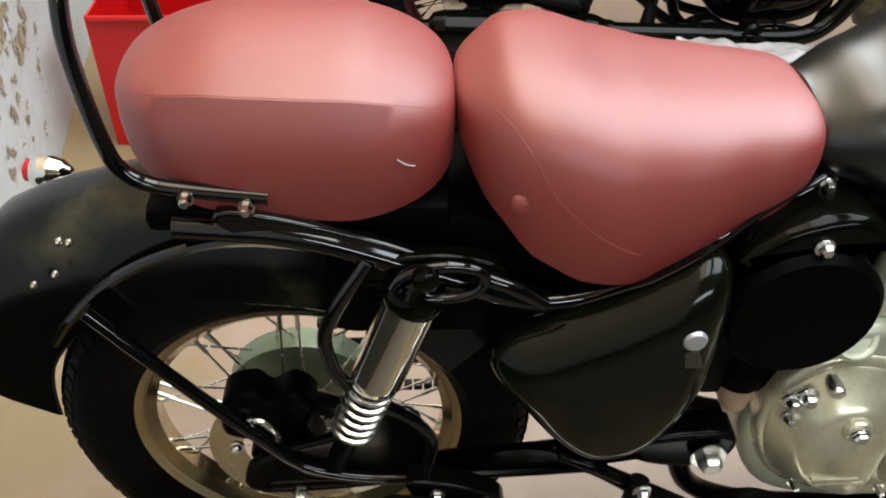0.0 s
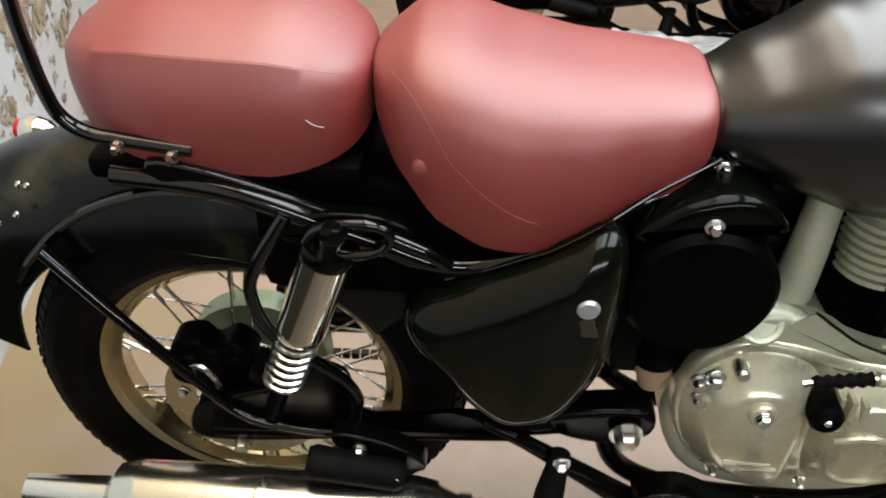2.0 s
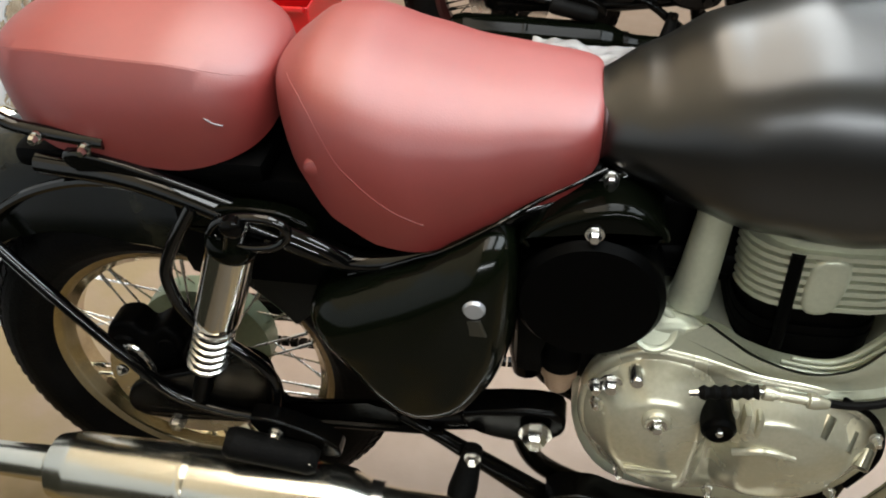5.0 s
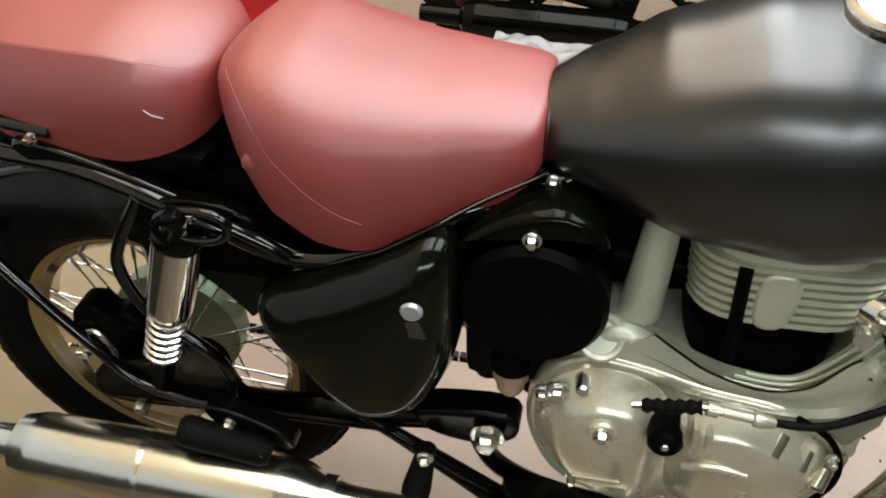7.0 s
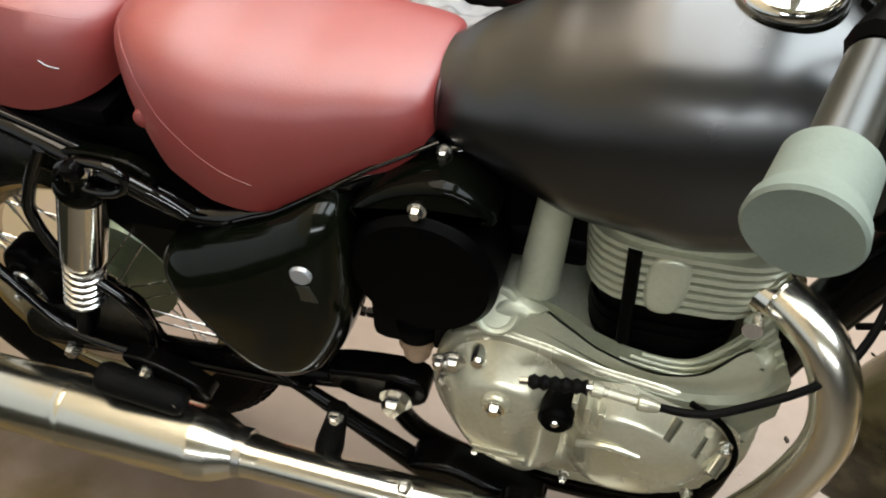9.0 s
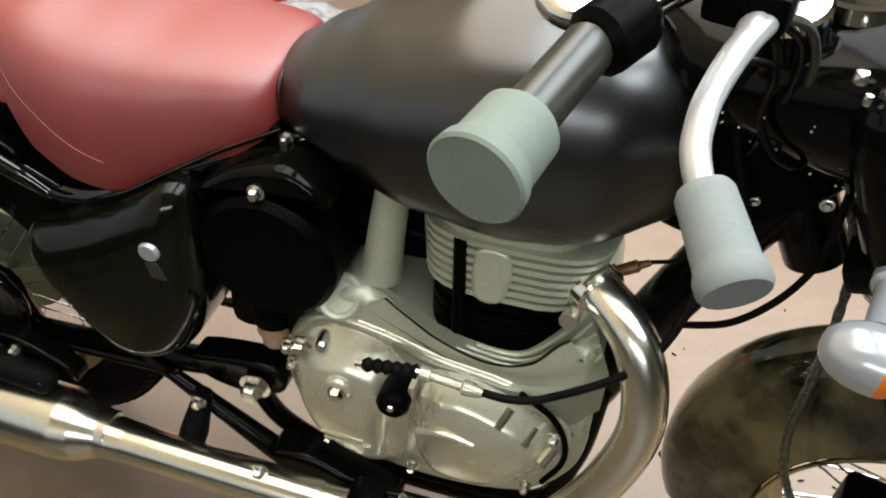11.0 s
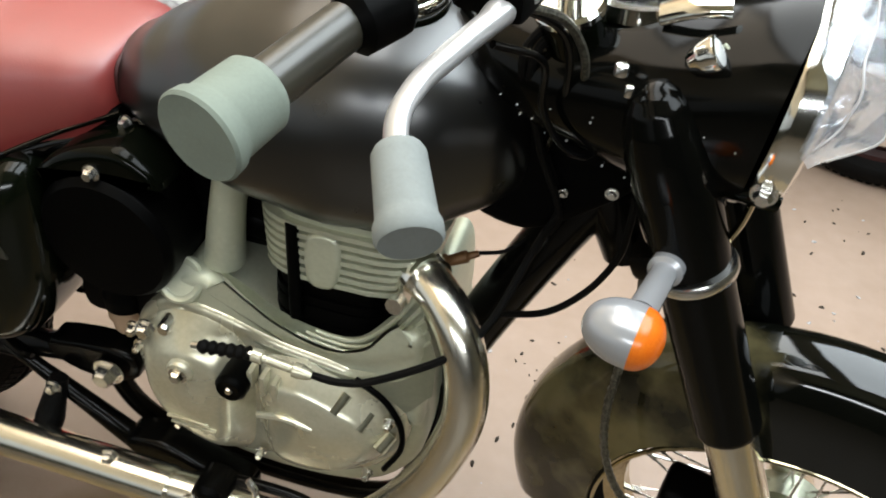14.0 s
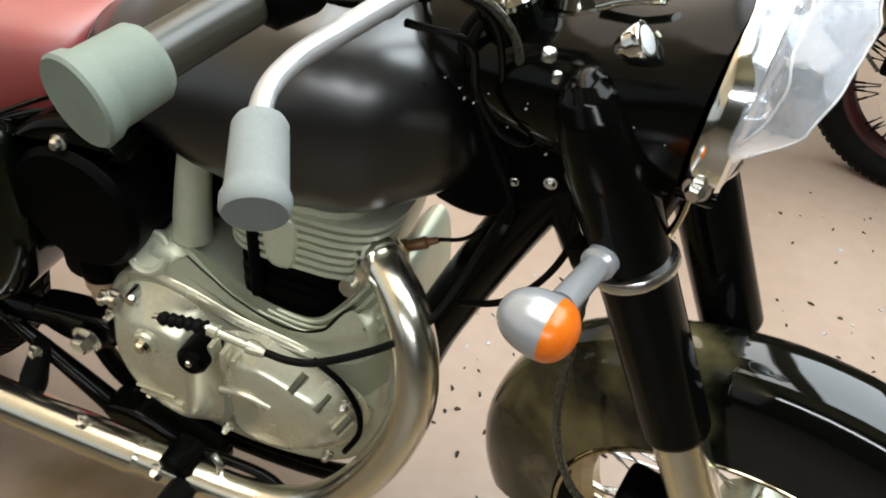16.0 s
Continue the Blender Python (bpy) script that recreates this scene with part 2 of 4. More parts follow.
def slab(outline, y0, y1, bevel=0.006, seg=3):
    """An outline in x, z extruded from y0 (outer face) to y1, its outer rim rounded over bevel."""
    bm = bmesh.new()
    cx, cz = sum(p[0] for p in outline) / len(outline), sum(p[1] for p in outline) / len(outline)
    s, loops = (1 if y1 > y0 else -1), []
    n = len(outline)
    nrm = []
    for i in range(n):
        a, b = outline[i - 1], outline[(i + 1) % n]
        d = Vector((b[0] - a[0], b[1] - a[1]))
        v = Vector((d.y, -d.x)).normalized()
        if v.dot(Vector((outline[i][0] - cx, outline[i][1] - cz))) < 0:
            v = -v
        nrm.append(v)
    loops.append([(p[0] - v.x * (bevel + 0.004), y0, p[1] - v.y * (bevel + 0.004)) for p, v in zip(outline, nrm)])
    for k in range(seg + 1):
        a = math.pi / 2 * k / seg
        off, dep = bevel * (1 - math.sin(a)), bevel * (1 - math.cos(a))
        loops.append([(p[0] - v.x * off, y0 + s * dep, p[1] - v.y * off) for p, v in zip(outline, nrm)])
    loops.append([(p[0], y0 + s * (bevel + 0.003), p[1]) for p in outline])
    loops.append([(p[0], y1, p[1]) for p in outline])
    return rings(bm, loops)


def pillow(outline, y0, deep, chamfer, back):
    """An outline in x, z as a cast cover: a gently domed face at y0 that rolls over into its rim."""
    cx, cz = sum(p[0] for p in outline) / len(outline), sum(p[1] for p in outline) / len(outline)
    R = sum(math.hypot(p[0] - cx, p[1] - cz) for p in outline) / len(outline)
    rows = [(R * 0.97, y0 - 0.005), (R * 0.8, y0 - 0.0046), ((R + chamfer) / 2, y0 - 0.0030), (chamfer * 1.2, y0 - 0.0005), (chamfer, y0 + deep * 0.03), (chamfer * 0.88, y0 + deep * 0.10), (chamfer * 0.76, y0 + deep * 0.21), (chamfer * 0.45, y0 + deep * 0.53), (chamfer * 0.16, y0 + deep * 0.83), (chamfer * 0.06, y0 + deep * 0.94), (0.0, y0 + deep * 1.10)]
    loops = []
    for off, y in rows + [(0.0, back)]:
        f = 1 - off / R
        loops.append([(cx + (p[0] - cx) * f, y, cz + (p[1] - cz) * f) for p in outline])
    return rings(bmesh.new(), loops)


def cushion(outline, y0, back, deep=0.075, shrink=0.5, drop=0.045):
    """An outline in x, z as a tin box whose face rolls over broadly towards its upper edge."""
    n = len(outline)
    cx, cz = sum(p[0] for p in outline) / n, sum(p[1] for p in outline) / n
    rows = [(0.1, -0.004), (0.25, -0.0034), (0.4, -0.0018)]
    rows = [(f * (1 - shrink) / 0.5, -drop, y0 + y) for f, y in rows]
    for k in range(13):
        a = math.pi / 2 * k / 12
        g = 1 - math.sin(a)
        rows.append((1 - shrink * g, -drop * g, y0 + deep * (1 - math.cos(a))))
    return rings(bmesh.new(), [[(cx + (p[0] - cx) * f, y, cz + dz + (p[1] - cz) * f) for p in outline] for f, dz, y in rows + [(1.0, 0.0, back)]])


def rounded(pts, steps=5):
    """A closed smooth outline through x, z pairs."""
    P = [Vector((p[0], 0, p[1])) for p in pts]
    n, out = len(P), []
    for i in range(n):
        a, b, c, d = P[i - 1], P[i], P[(i + 1) % n], P[(i + 2) % n]
        for k in range(steps):
            t = k / steps
            q = 0.5 * (2 * b + (c - a) * t + (2 * a - 5 * b + 4 * c - d) * t * t + (3 * b - a - 3 * c + d) * t ** 3)
            out.append((q.x, q.z))
    return out


def curve(x, *pairs):
    """Smooth interpolation through (x, value) pairs."""
    if x <= pairs[0][0]:
        return pairs[0][1]
    for (a, va), (b, vb) in zip(pairs, pairs[1:]):
        if x <= b:
            t = (x - a) / (b - a)
            return va + (vb - va) * (t * t * (3 - 2 * t) * 0.5 + t * 0.5)
    return pairs[-1][1]


def bolt(p, r=0.008, length=0.012, axis="y"):
    """A domed hexagon bolt whose head looks along -axis."""
    bm = bmesh.new()
    lathe([(0, r), (-length * 0.6, r), (-length, r * 0.7), (-length, 0)], axis, 6, bm)
    lathe([(0.001, r * 1.35), (-0.002, r * 1.35), (-0.002, r)], axis, 14, bm)
    bmesh.ops.translate(bm, vec=p, verts=bm.verts[:])
    return bm


def at(bm, x=0, y=0, z=0, rx=0, ry=0, rz=0):
    bm.transform(pose(x, y, z, rx, ry, rz))
    return bm


# ---- the room ----
def wall(name, p0, p1, h, mat, thick=0.15, foot=-0.1):
    """A wall whose inner face runs from p0 to p1 (inner side on the left of that way)."""
    d = (Vector(p1) - Vector(p0)).to_3d()
    out = Vector((d.y, -d.x, 0)).normalized() * thick
    a, b = Vector((*p0, foot)), Vector((*p1, foot))
    up = Vector((0, 0, h - foot))
    return tagged(finish(name, rings(bmesh.new(), [[a, b, b + out, a + out], [q + up for q in (a, b, b + out, a + out)]]), mat, 30), kind="structure")


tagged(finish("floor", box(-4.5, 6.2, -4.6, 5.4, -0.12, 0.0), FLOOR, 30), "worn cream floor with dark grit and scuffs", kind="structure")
tagged(finish("ceiling", box(-4.5, 6.2, -4.6, 5.4, 3.0, 3.15), CEIL, 30), kind="structure")
WX = lambda y: -0.592 - 0.158 * y
wall("wall_west", (WX(4.6), 4.6), (WX(-0.1), -0.1), 1.15, PLASTER)
# unseen strips added for reflections: dark foot for the flanks, pale above for the silencer
wall("added_dark_wall_foot", (WX(-0.1), -0.1), (WX(-4.0), -4.0), 0.5, DARKFILL)
wall("wall_west_middle", (WX(-0.1), -0.1), (WX(-4.0), -4.0), 1.15, PLASTER, foot=0.5)
# out of view; tan for the tank to mirror
wall("wall_west_upper", (WX(4.6), 4.6), (WX(-4.0), -4.0), 3.0, TANW, foot=1.15)
# out of view; dark to keep the nacelle's reflections black
wall("wall_north", (5.4, 4.6), (WX(4.6), 4.6), 3.0, DARKW)
wall("wall_east", (5.4, -4.0), (5.4, 4.6), 3.0, DARKW)
wall("wall_south", (WX(-4.0), -4.0), (5.4, -4.0), 3.0, DARKFILL)


def ceiling_panel(x, y, sx, sy, watts, colour):
    """A wide ceiling light: frame and diffuser, with its light."""
    th = thing("ceiling_light", "wide white ceiling light panel", "lamp", "ceiling lights", pose(x, y, 2.96))
    part("light_frame", box(-sx / 2 - 0.04, sx / 2 + 0.04, -sy / 2 - 0.04, sy / 2 + 0.04, -0.02, 0.04, 0.01), POLY, th)
    area_lamp("panel_glow", (x, y, 2.93), (x, y + 0.0001, 1.0), sx, sy, watts, colour)


def tube_row(x, y, z, length, watts):
    """A row of three twin-tube battens high on the south wall, with their light."""
    n = 3
    for k in range(n):
        half = length / n / 2 - 0.02
        th = thing("tube_light", "white fluorescent twin-tube batten on the wall", "lamp", "wall tube lights", pose(x + (k - (n - 1) / 2) * length / n, y, z))
        part("batten", box(-half, half, -0.12, -0.04, -0.15, 0.15, 0.012), POLY, th)
        for s in (-1, 1):
            part("end_cap", box(s * half - 0.015, s * half + 0.015, -0.05, 0.02, -0.13, 0.13, 0.006), POLY, th)
            part("tube", at(lathe([(-half, 0.0), (-half, 0.018), (half, 0.018), (half, 0.0)], "x", 14), 0, -0.02, s * 0.08), POLY, th)
    area_lamp("tube_glow", (x, y + 0.05, z), (x, y + 1.0, z - 0.35), length, 0.3, watts, (0.92, 0.97, 1.0))


# panels out of view; spans, gap and tints fitted to what the paint mirrors
ceiling_panel(-0.20, 0.85, 0.74, 4.5, 58, (1.0, 0.88, 0.72))
ceiling_panel(0.60, 0.85, 0.72, 4.5, 94, (0.93, 0.97, 0.97))
ceiling_panel(2.25, 0.6, 1.7, 4.0, 225, (0.86, 0.955, 1.0))
tube_row(1.55, -3.86, 2.15, 2.9, 62)

# ---- motorcycle ----
AX, AZ = 1.481, 0.318                       # front axle
RAKE = radians(25)
PIV = Vector((AX - 0.05 / math.cos(RAKE), 0, AZ))
AXIS = Vector((-math.sin(RAKE), 0, math.cos(RAKE)))
STEER = Matrix.Translation(PIV + Vector((0, -0.025, 0))) @ Matrix.Rotation(radians(-13), 4, AXIS) @ Matrix.Translation(-PIV)
UNSTEER = STEER.inverted()
FLIP = Matrix.Diagonal((1, -1, 1, 1))


def leg(z, y):
    """A point on a fork leg's axis, steering straight."""
    return Vector((AX + 0.006 - math.tan(RAKE) * (z - AZ), y, z))


def wheel(name, parent, c, m, r_tyre, half, r_rim, spokes, disc_r, drum, mats):
    """A wire-spoked wheel: hub, tyre, rim, spokes, disc."""
    T = (m or Matrix()) @ Matrix.Translation(c)
    hub = part(name, lathe([(-0.075, 0.0), (-0.075, 0.016), (-0.05, 0.018), (-0.046, 0.036), (-0.03, 0.036), (-0.026, 0.022), (0.015, 0.022), (0.02, drum), (0.058, drum), (0.062, drum * 0.8), (0.07, 0.03), (0.085, 0.0)], "y", 40), mats[0], parent, "spoked wheel with a cast hub", T)
    prof = []
    for k in range(17):
        a = math.pi * (-0.14 + 1.28 * k / 16)
        prof.append((half * math.cos(a), r_rim + 0.035 + (r_tyre - r_rim - 0.035) * math.sin(a)))
    prof += [(-half * 0.55, r_rim - 0.008), (half * 0.55, r_rim - 0.008)]
    bm = lathe(prof, "y", 72, closed=True)
    part("tyre", bm, RUBBER, hub, "black rubber road tyre", T)
    tr = bmesh.new()
    for k in range(84):
        for side in (-1, 1):
            b = box(-0.0065, 0.0065, -0.009, 0.009, -0.003, 0.003)
            b.transform(Matrix.Rotation(2 * math.pi * (k + 0.25 * side) / 84, 4, "Y") @ Matrix.Translation((0, side * half * 0.62, r_tyre - 0.0145)) @ Matrix.Rotation(radians(-40 * side), 4, "X"))
            add(tr, b)
            b = box(-0.008, 0.008, -0.010, 0.010, -0.003, 0.003)
            b.transform(Matrix.Rotation(2 * math.pi * (k + 0.5 + 0.25 * side) / 84, 4, "Y") @ Matrix.Translation((0, side * half * 0.22, r_tyre - 0.001)) @ Matrix.Rotation(radians(-10 * side), 4, "X"))
            add(tr, b)
    tagged(part("tread", tr, RUBBER, hub, "blocks of worn tread", T), kind="stuff")
    w = half * 0.62
    part("rim", lathe([(-w, r_rim), (-w * 0.94, r_rim + 0.001), (-w * 0.86, r_rim - 0.012), (-w * 0.5, r_rim - 0.016), (-w * 0.3, r_rim - 0.026), (w * 0.3, r_rim - 0.026),
                       (w * 0.5, r_rim - 0.016), (w * 0.86, r_rim - 0.012), (w * 0.94, r_rim + 0.001), (w, r_rim), (w * 0.8, r_rim - 0.018), (w * 0.4, r_rim - 0.033), (-w * 0.4, r_rim - 0.033), (-w * 0.8, r_rim - 0.018)], "y", 72, closed=True), mats[1], hub, "steel rim", T)
    me = None
    for k in range(spokes):
        a = 2 * math.pi * k / spokes
        side = -1 if k % 2 else 1
        lean = 0.42 if (k // 2) % 2 else -0.42
        r0 = 0.034 if side < 0 else drum * 0.92
        p0 = Vector((r0 * math.cos(a), -0.04 if side < 0 else 0.04, r0 * math.sin(a)))
        p1 = Vector(((r_rim - 0.026) * math.cos(a + lean * (1 if side < 0 else 0.6)), side * 0.008, (r_rim - 0.026) * math.sin(a + lean * (1 if side < 0 else 0.6))))
        L = (p1 - p0).length
        if me is None:
            bm = lathe([(0, 0.0018), (0.82, 0.0018), (0.82, 0.0032), (1.0, 0.0034)], "z", 6)
            ob = finish("spoke", bm, mats[2], 40)
            me = ob.data
        else:
            ob = new("spoke", me)
        ob.parent = hub
        ob.matrix_basis = T @ Matrix.Translation(p0) @ (p1 - p0).to_track_quat("Z", "Y").to_matrix().to_4x4() @ Matrix.Diagonal((1, 1, L, 1))
    if disc_r:
        bm = lathe([(-0.062, disc_r * 0.62), (-0.066, disc_r * 0.62), (-0.066, disc_r), (-0.062, disc_r)], "y", 48, closed=True)
        for k in range(5):
            b = box(0.02, disc_r * 0.7, -0.065, -0.062, -0.008, 0.008)
            add(bm, b, Matrix.Rotation(2 * math.pi * k / 5, 4, "Y"))
        part("brake_disc", bm, STEEL, hub, "drilled steel brake disc", T)
    return hub


def fender(r, half, a0, a1, drop, seg=40, edge=0.004):
    """A curved mudguard: angles in degrees from straight up, forward positive."""
    loops = []
    for i in range(seg + 1):
        a = radians(a0 + (a1 - a0) * i / seg)
        lo = []
        for sgn, rr in ((1, 0.0), (-1, -0.003)):
            row = []
            for k in range(15):
                f = -1 + 2 * k / 14
                h = half * (math.sin(f * math.pi / 2) * 0.25 + f * 0.75) if abs(f) < 1 else half * f
                d = (drop(math.degrees(a)) if callable(drop) else drop) * abs(f) ** 3.2
                q = r(math.degrees(a)) + rr - d
                row.append((q * math.sin(a), h * (1.0 if sgn > 0 else 0.97), q * math.cos(a)))
            lo += row if sgn > 0 else row[::-1]
        loops.append(lo)
    return rings(bmesh.new(), loops)


def saddle(x0, x1, top, low, wide, n=2.6, crease=0.55, dome=2.2, steps=40, panel=0.0, nose=None):
    """A padded seat lofted along x: top, low edge and half width are functions of x. nose: a blunter exponent at the far end;
    panel: half width of a flatter top panel with a creased edge. Gives the bmesh and a way to points on its skin."""
    def ring(x):
        u = (x - (x0 + x1) / 2) / ((x1 - x0) / 2)
        q = nose if nose and u > 0 else n
        e = max(0.02 if q < 9 else 0.55, (1 - min(1, abs(u)) ** q) ** (1 / q))
        zt, zb, w = top(x), low(x), wide(x) * e
        mid = zb + (zt - zb) * 0.45
        zt, zb = mid + (zt - mid) * (0.25 + 0.75 * e), mid + (zb - mid) * (0.2 + 0.8 * e)
        zs = zb + (zt - zb) * crease
        out = []
        for k in range(7):
            f = k / 7
            out.append(Vector((x, -w * (0.90 + 0.10 * math.sin(f * math.pi * 0.5 + 0.2)), zb + (zs - zb) * f)))
        for k in range(17):
            f = -1 + 2 * k / 16
            if panel:
                # wall up to the crease, a short roll, then the shallow panel
                g = abs(f)
                if g > 0.74:
                    h = (1 - g) / 0.26
                    y, z = 1 - (1 - panel) * (0.35 * h + 0.65 * h ** 3), 0.72 * h ** 0.9
                else:
                    y, z = panel * g / 0.74, 0.72 + 0.28 * (1 - (g / 0.74) ** 2.2)
                out.append(Vector((x, w * math.copysign(y, f), zs + (zt - zs) * z)))
            else:
                f = math.sin(f * math.pi / 2)
                out.append(Vector((x, w * f, zs + (zt - zs) * ((1 - abs(f) ** dome) ** (1 / dome)))))
        for k in range(7):
            f = 1 - (k + 1) / 7
            out.append(Vector((x, w * (0.90 + 0.10 * math.sin(f * math.pi * 0.5 + 0.2)), zb + (zs - zb) * f)))
        return out

    def skin(x, k):
        lo = ring(x)
        a, f = int(k), k - int(k)
        return lo[a] * (1 - f) + lo[a + 1] * f
    xs = [(x0 + x1) / 2 - (x1 - x0) / 2 * math.cos(math.pi * i / steps) for i in range(steps + 1)]
    return rings(bmesh.new(), [ring(x) for x in xs]), skin


def tank_body():
    """A teardrop tank: blunt where it meets the saddle nose, rounded at the steering head."""
    loops = []
    N = 48
    for i in range(N + 1):
        u = -math.cos(math.pi * i / N)
        x = 0.8245 + 0.2455 * u
        e = max(0.03, (1 - abs(u) ** 2.6) ** (1 / 2.6)) if u > 0 else 0.70 + 0.30 * (1 - u * u) ** 0.5
        zt = curve(x, (0.579, 0.846), (0.63, 0.878), (0.70, 0.921), (0.80, 0.954), (0.90, 0.967), (1.0, 0.955), (1.07, 0.915))
        zb = curve(x, (0.579, 0.765), (0.63, 0.748), (0.68, 0.726), (0.755, 0.706), (0.86, 0.700), (0.95, 0.708), (1.02, 0.73), (1.07, 0.76))
        w = curve(x, (0.579, 0.092), (0.64, 0.109), (0.74, 0.133), (0.86, 0.148), (0.95, 0.145), (1.02, 0.125), (1.07, 0.10)) * e
        mid = zb + (zt - zb) * 0.36
        if u > 0:
            zt, zb = mid + (zt - mid) * (0.3 + 0.7 * e), mid + (zb - mid) * (0.3 + 0.7 * e)
        ring = []
        for k in range(48):
            a = 2 * math.pi * k / 48
            c, s = math.cos(a), math.sin(a)
            p = 2.35 if s > 0 else 3.0
            ring.append((x, w * math.copysign(abs(c) ** (2 / p), c), mid + ((zt - mid) if s > 0 else (mid - zb)) * math.copysign(abs(s) ** (2 / p), s)))
        loops.append(ring)
    return rings(bmesh.new(), loops)


def fin(x0, x1, half, z, t):
    """One cooling fin: a rounded plate."""
    out = []
    cx = (x0 + x1) / 2
    for k in range(28):
        a = 2 * math.pi * k / 28
        c, s = math.cos(a), math.sin(a)
        out.append((cx + (x1 - x0) / 2 * math.copysign(abs(c) ** 0.55, c), half * math.copysign(abs(s) ** 0.55, s)))
    bm = bmesh.new()
    n = len(out)
    return rings(bm, [[(p[0], p[1], z - t / 2) for p in out], [(p[0], p[1], z + t / 2) for p in out]])


def spring(p0, p1, r, wire, turns):
    p0, p1 = Vector(p0), Vector(p1)
    d = p1 - p0
    q = d.to_track_quat("Z", "Y")
    pts = []
    n = int(turns * 14)
    for i in range(n + 1):
        a = 2 * math.pi * turns * i / n
        pts.append(p0 + q @ Vector((r * math.cos(a), r * math.sin(a), d.length * i / n)))
    return tube(pts, wire, 7, 1)


def along(p0, p1, profile, seg=28):
    """A turned piece whose axis runs from p0 to p1; profile in (metres along, radius)."""
    p0, p1 = Vector(p0), Vector(p1)
    bm = lathe(profile, "z", seg)
    bm.transform(Matrix.Translation(p0) @ (p1 - p0).to_track_quat("Z", "Y").to_matrix().to_4x4())
    return bm


def motorcycle(where, label, shiny, group):
    """shiny: the bike in chrome and bare metal with its packing still on; else an all-black one."""
    chrome, polish, alu, rimm, steel = (CHROME, POLISH, ALU, RIMM, STEEL) if shiny else (GLOSS, FRAMEB, FRAMEB, FRAMEB, FRAMEB)
    seatm = SEAT if shiny else MATT
    wm = (ALU, RIMM, STEEL) if shiny else (FRAMEB, DARKRIM, FRAMEB)
    bike = thing("motorcycle", label, "motorcycle", group, where)
    P = lambda name, bm, mat, label="", m=None, smooth=40: part(name, bm, mat, bike, label, m, smooth)
    # wheels
    wheel("rear_wheel", bike, Vector((0, 0, 0.322)), None, 0.322, 0.056, 0.2325, 40, 0.12, 0.108, (HUBG, RIMM, STEEL) if shiny else wm)
    wheel("front_wheel", bike, Vector((AX, 0, AZ + 0.004)), STEER, 0.322, 0.046, 0.243, 40, 0.14, 0.05, wm)
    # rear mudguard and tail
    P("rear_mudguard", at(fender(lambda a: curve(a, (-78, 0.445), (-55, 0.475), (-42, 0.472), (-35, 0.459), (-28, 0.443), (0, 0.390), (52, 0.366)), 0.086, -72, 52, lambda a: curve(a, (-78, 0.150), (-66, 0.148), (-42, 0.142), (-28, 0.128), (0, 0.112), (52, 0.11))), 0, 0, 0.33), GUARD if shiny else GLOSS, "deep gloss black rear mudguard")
    if shiny:
        for q in ((-0.213, -0.086, 0.706), (-0.203, -0.086, 0.704), (-0.228, -0.088, 0.662), (-0.255, -0.088, 0.647)):
            P("guard_screw", bolt(q, 0.0035, 0.006), steel)
    # swingarm, frame tubes
    for s in (-1, 1):
        P("swingarm", tube([(0.54, s * 0.10, 0.373), (0.28, s * 0.105, 0.335), (-0.03, s * 0.11, 0.322)], 0.021, 14), FRAMEB)
        P("seat_rail", tube([(0.62, s * 0.06, 0.76), (0.48, s * 0.105, 0.715), (0.40, s * 0.118, 0.665), (0.30, s * 0.12, 0.64), (0.20, s * 0.125, 0.68), (0.05, s * 0.12, 0.735), (-0.08, s * 0.11, 0.745)], 0.014, 12), RAIL)
        P("cradle_tube", tube([(1.0, s * 0.03, 0.42), (0.985, s * 0.06, 0.30), (0.93, s * 0.08, 0.20), (0.70, s * 0.085, 0.19), (0.55, s * 0.09, 0.25), (0.50, s * 0.10, 0.40)], 0.015, 12), FRAMEB)
    P("down_tube", tube([(1.15, 0, 0.80), (1.085, 0, 0.66), (1.02, 0, 0.50), (0.99, 0, 0.40)], 0.034, 18), FRAMEB)
    P("head_gusset", slab(rounded([(0.99, 0.76), (1.05, 0.72), (1.11, 0.745), (1.19, 0.83), (1.19, 0.93), (1.10, 0.96), (1.02, 0.92)], 4), -0.048, 0.048, 0.012), MATT)
    P("head_tube", along((1.19, 0, 0.70), (1.10, 0, 0.87), [(0, 0), (0, 0.036), (0.19, 0.036), (0.19, 0)]), FRAMEB)
    P("backbone", tube([(1.12, 0, 0.80), (0.85, 0, 0.74), (0.6, 0, 0.70), (0.5, 0, 0.55), (0.52, 0, 0.36)], 0.024, 14), FRAMEB)
    # rear shocks
    for s in (-1, 1):
        top, bot = Vector((0.172, s * 0.14, 0.706)), Vector((0.055, s * 0.135, 0.36))
        sh = P("rear_shock", along(top, bot, [(0.0, 0), (0.0, 0.016), (0.03, 0.016), (0.035, 0.029), (0.042, 0.031), (0.17, 0.031), (0.178, 0.029), (0.178, 0.020)]), chrome, "chrome shock absorber with exposed lower spring")
        d = (bot - top).normalized()
        part("spring", spring(top + d * 0.165, top + d * 0.275, 0.0245, 0.0043, 7.5), STEEL if shiny else FRAMEB, sh)
        part("damper_rod", along(top + d * 0.16, top + d * 0.35, [(0, 0.0), (0, 0.016), (0.12, 0.016), (0.125, 0.013), (0.19, 0.012), (0.19, 0.0)]), MATT, sh)
        part("top_ring", along(top + d * 0.026, top + d * 0.046, [(0, 0.0), (0, 0.032), (0.006, 0.034), (0.014, 0.034), (0.02, 0.032), (0.02, 0.0)]), GLOSS, sh)
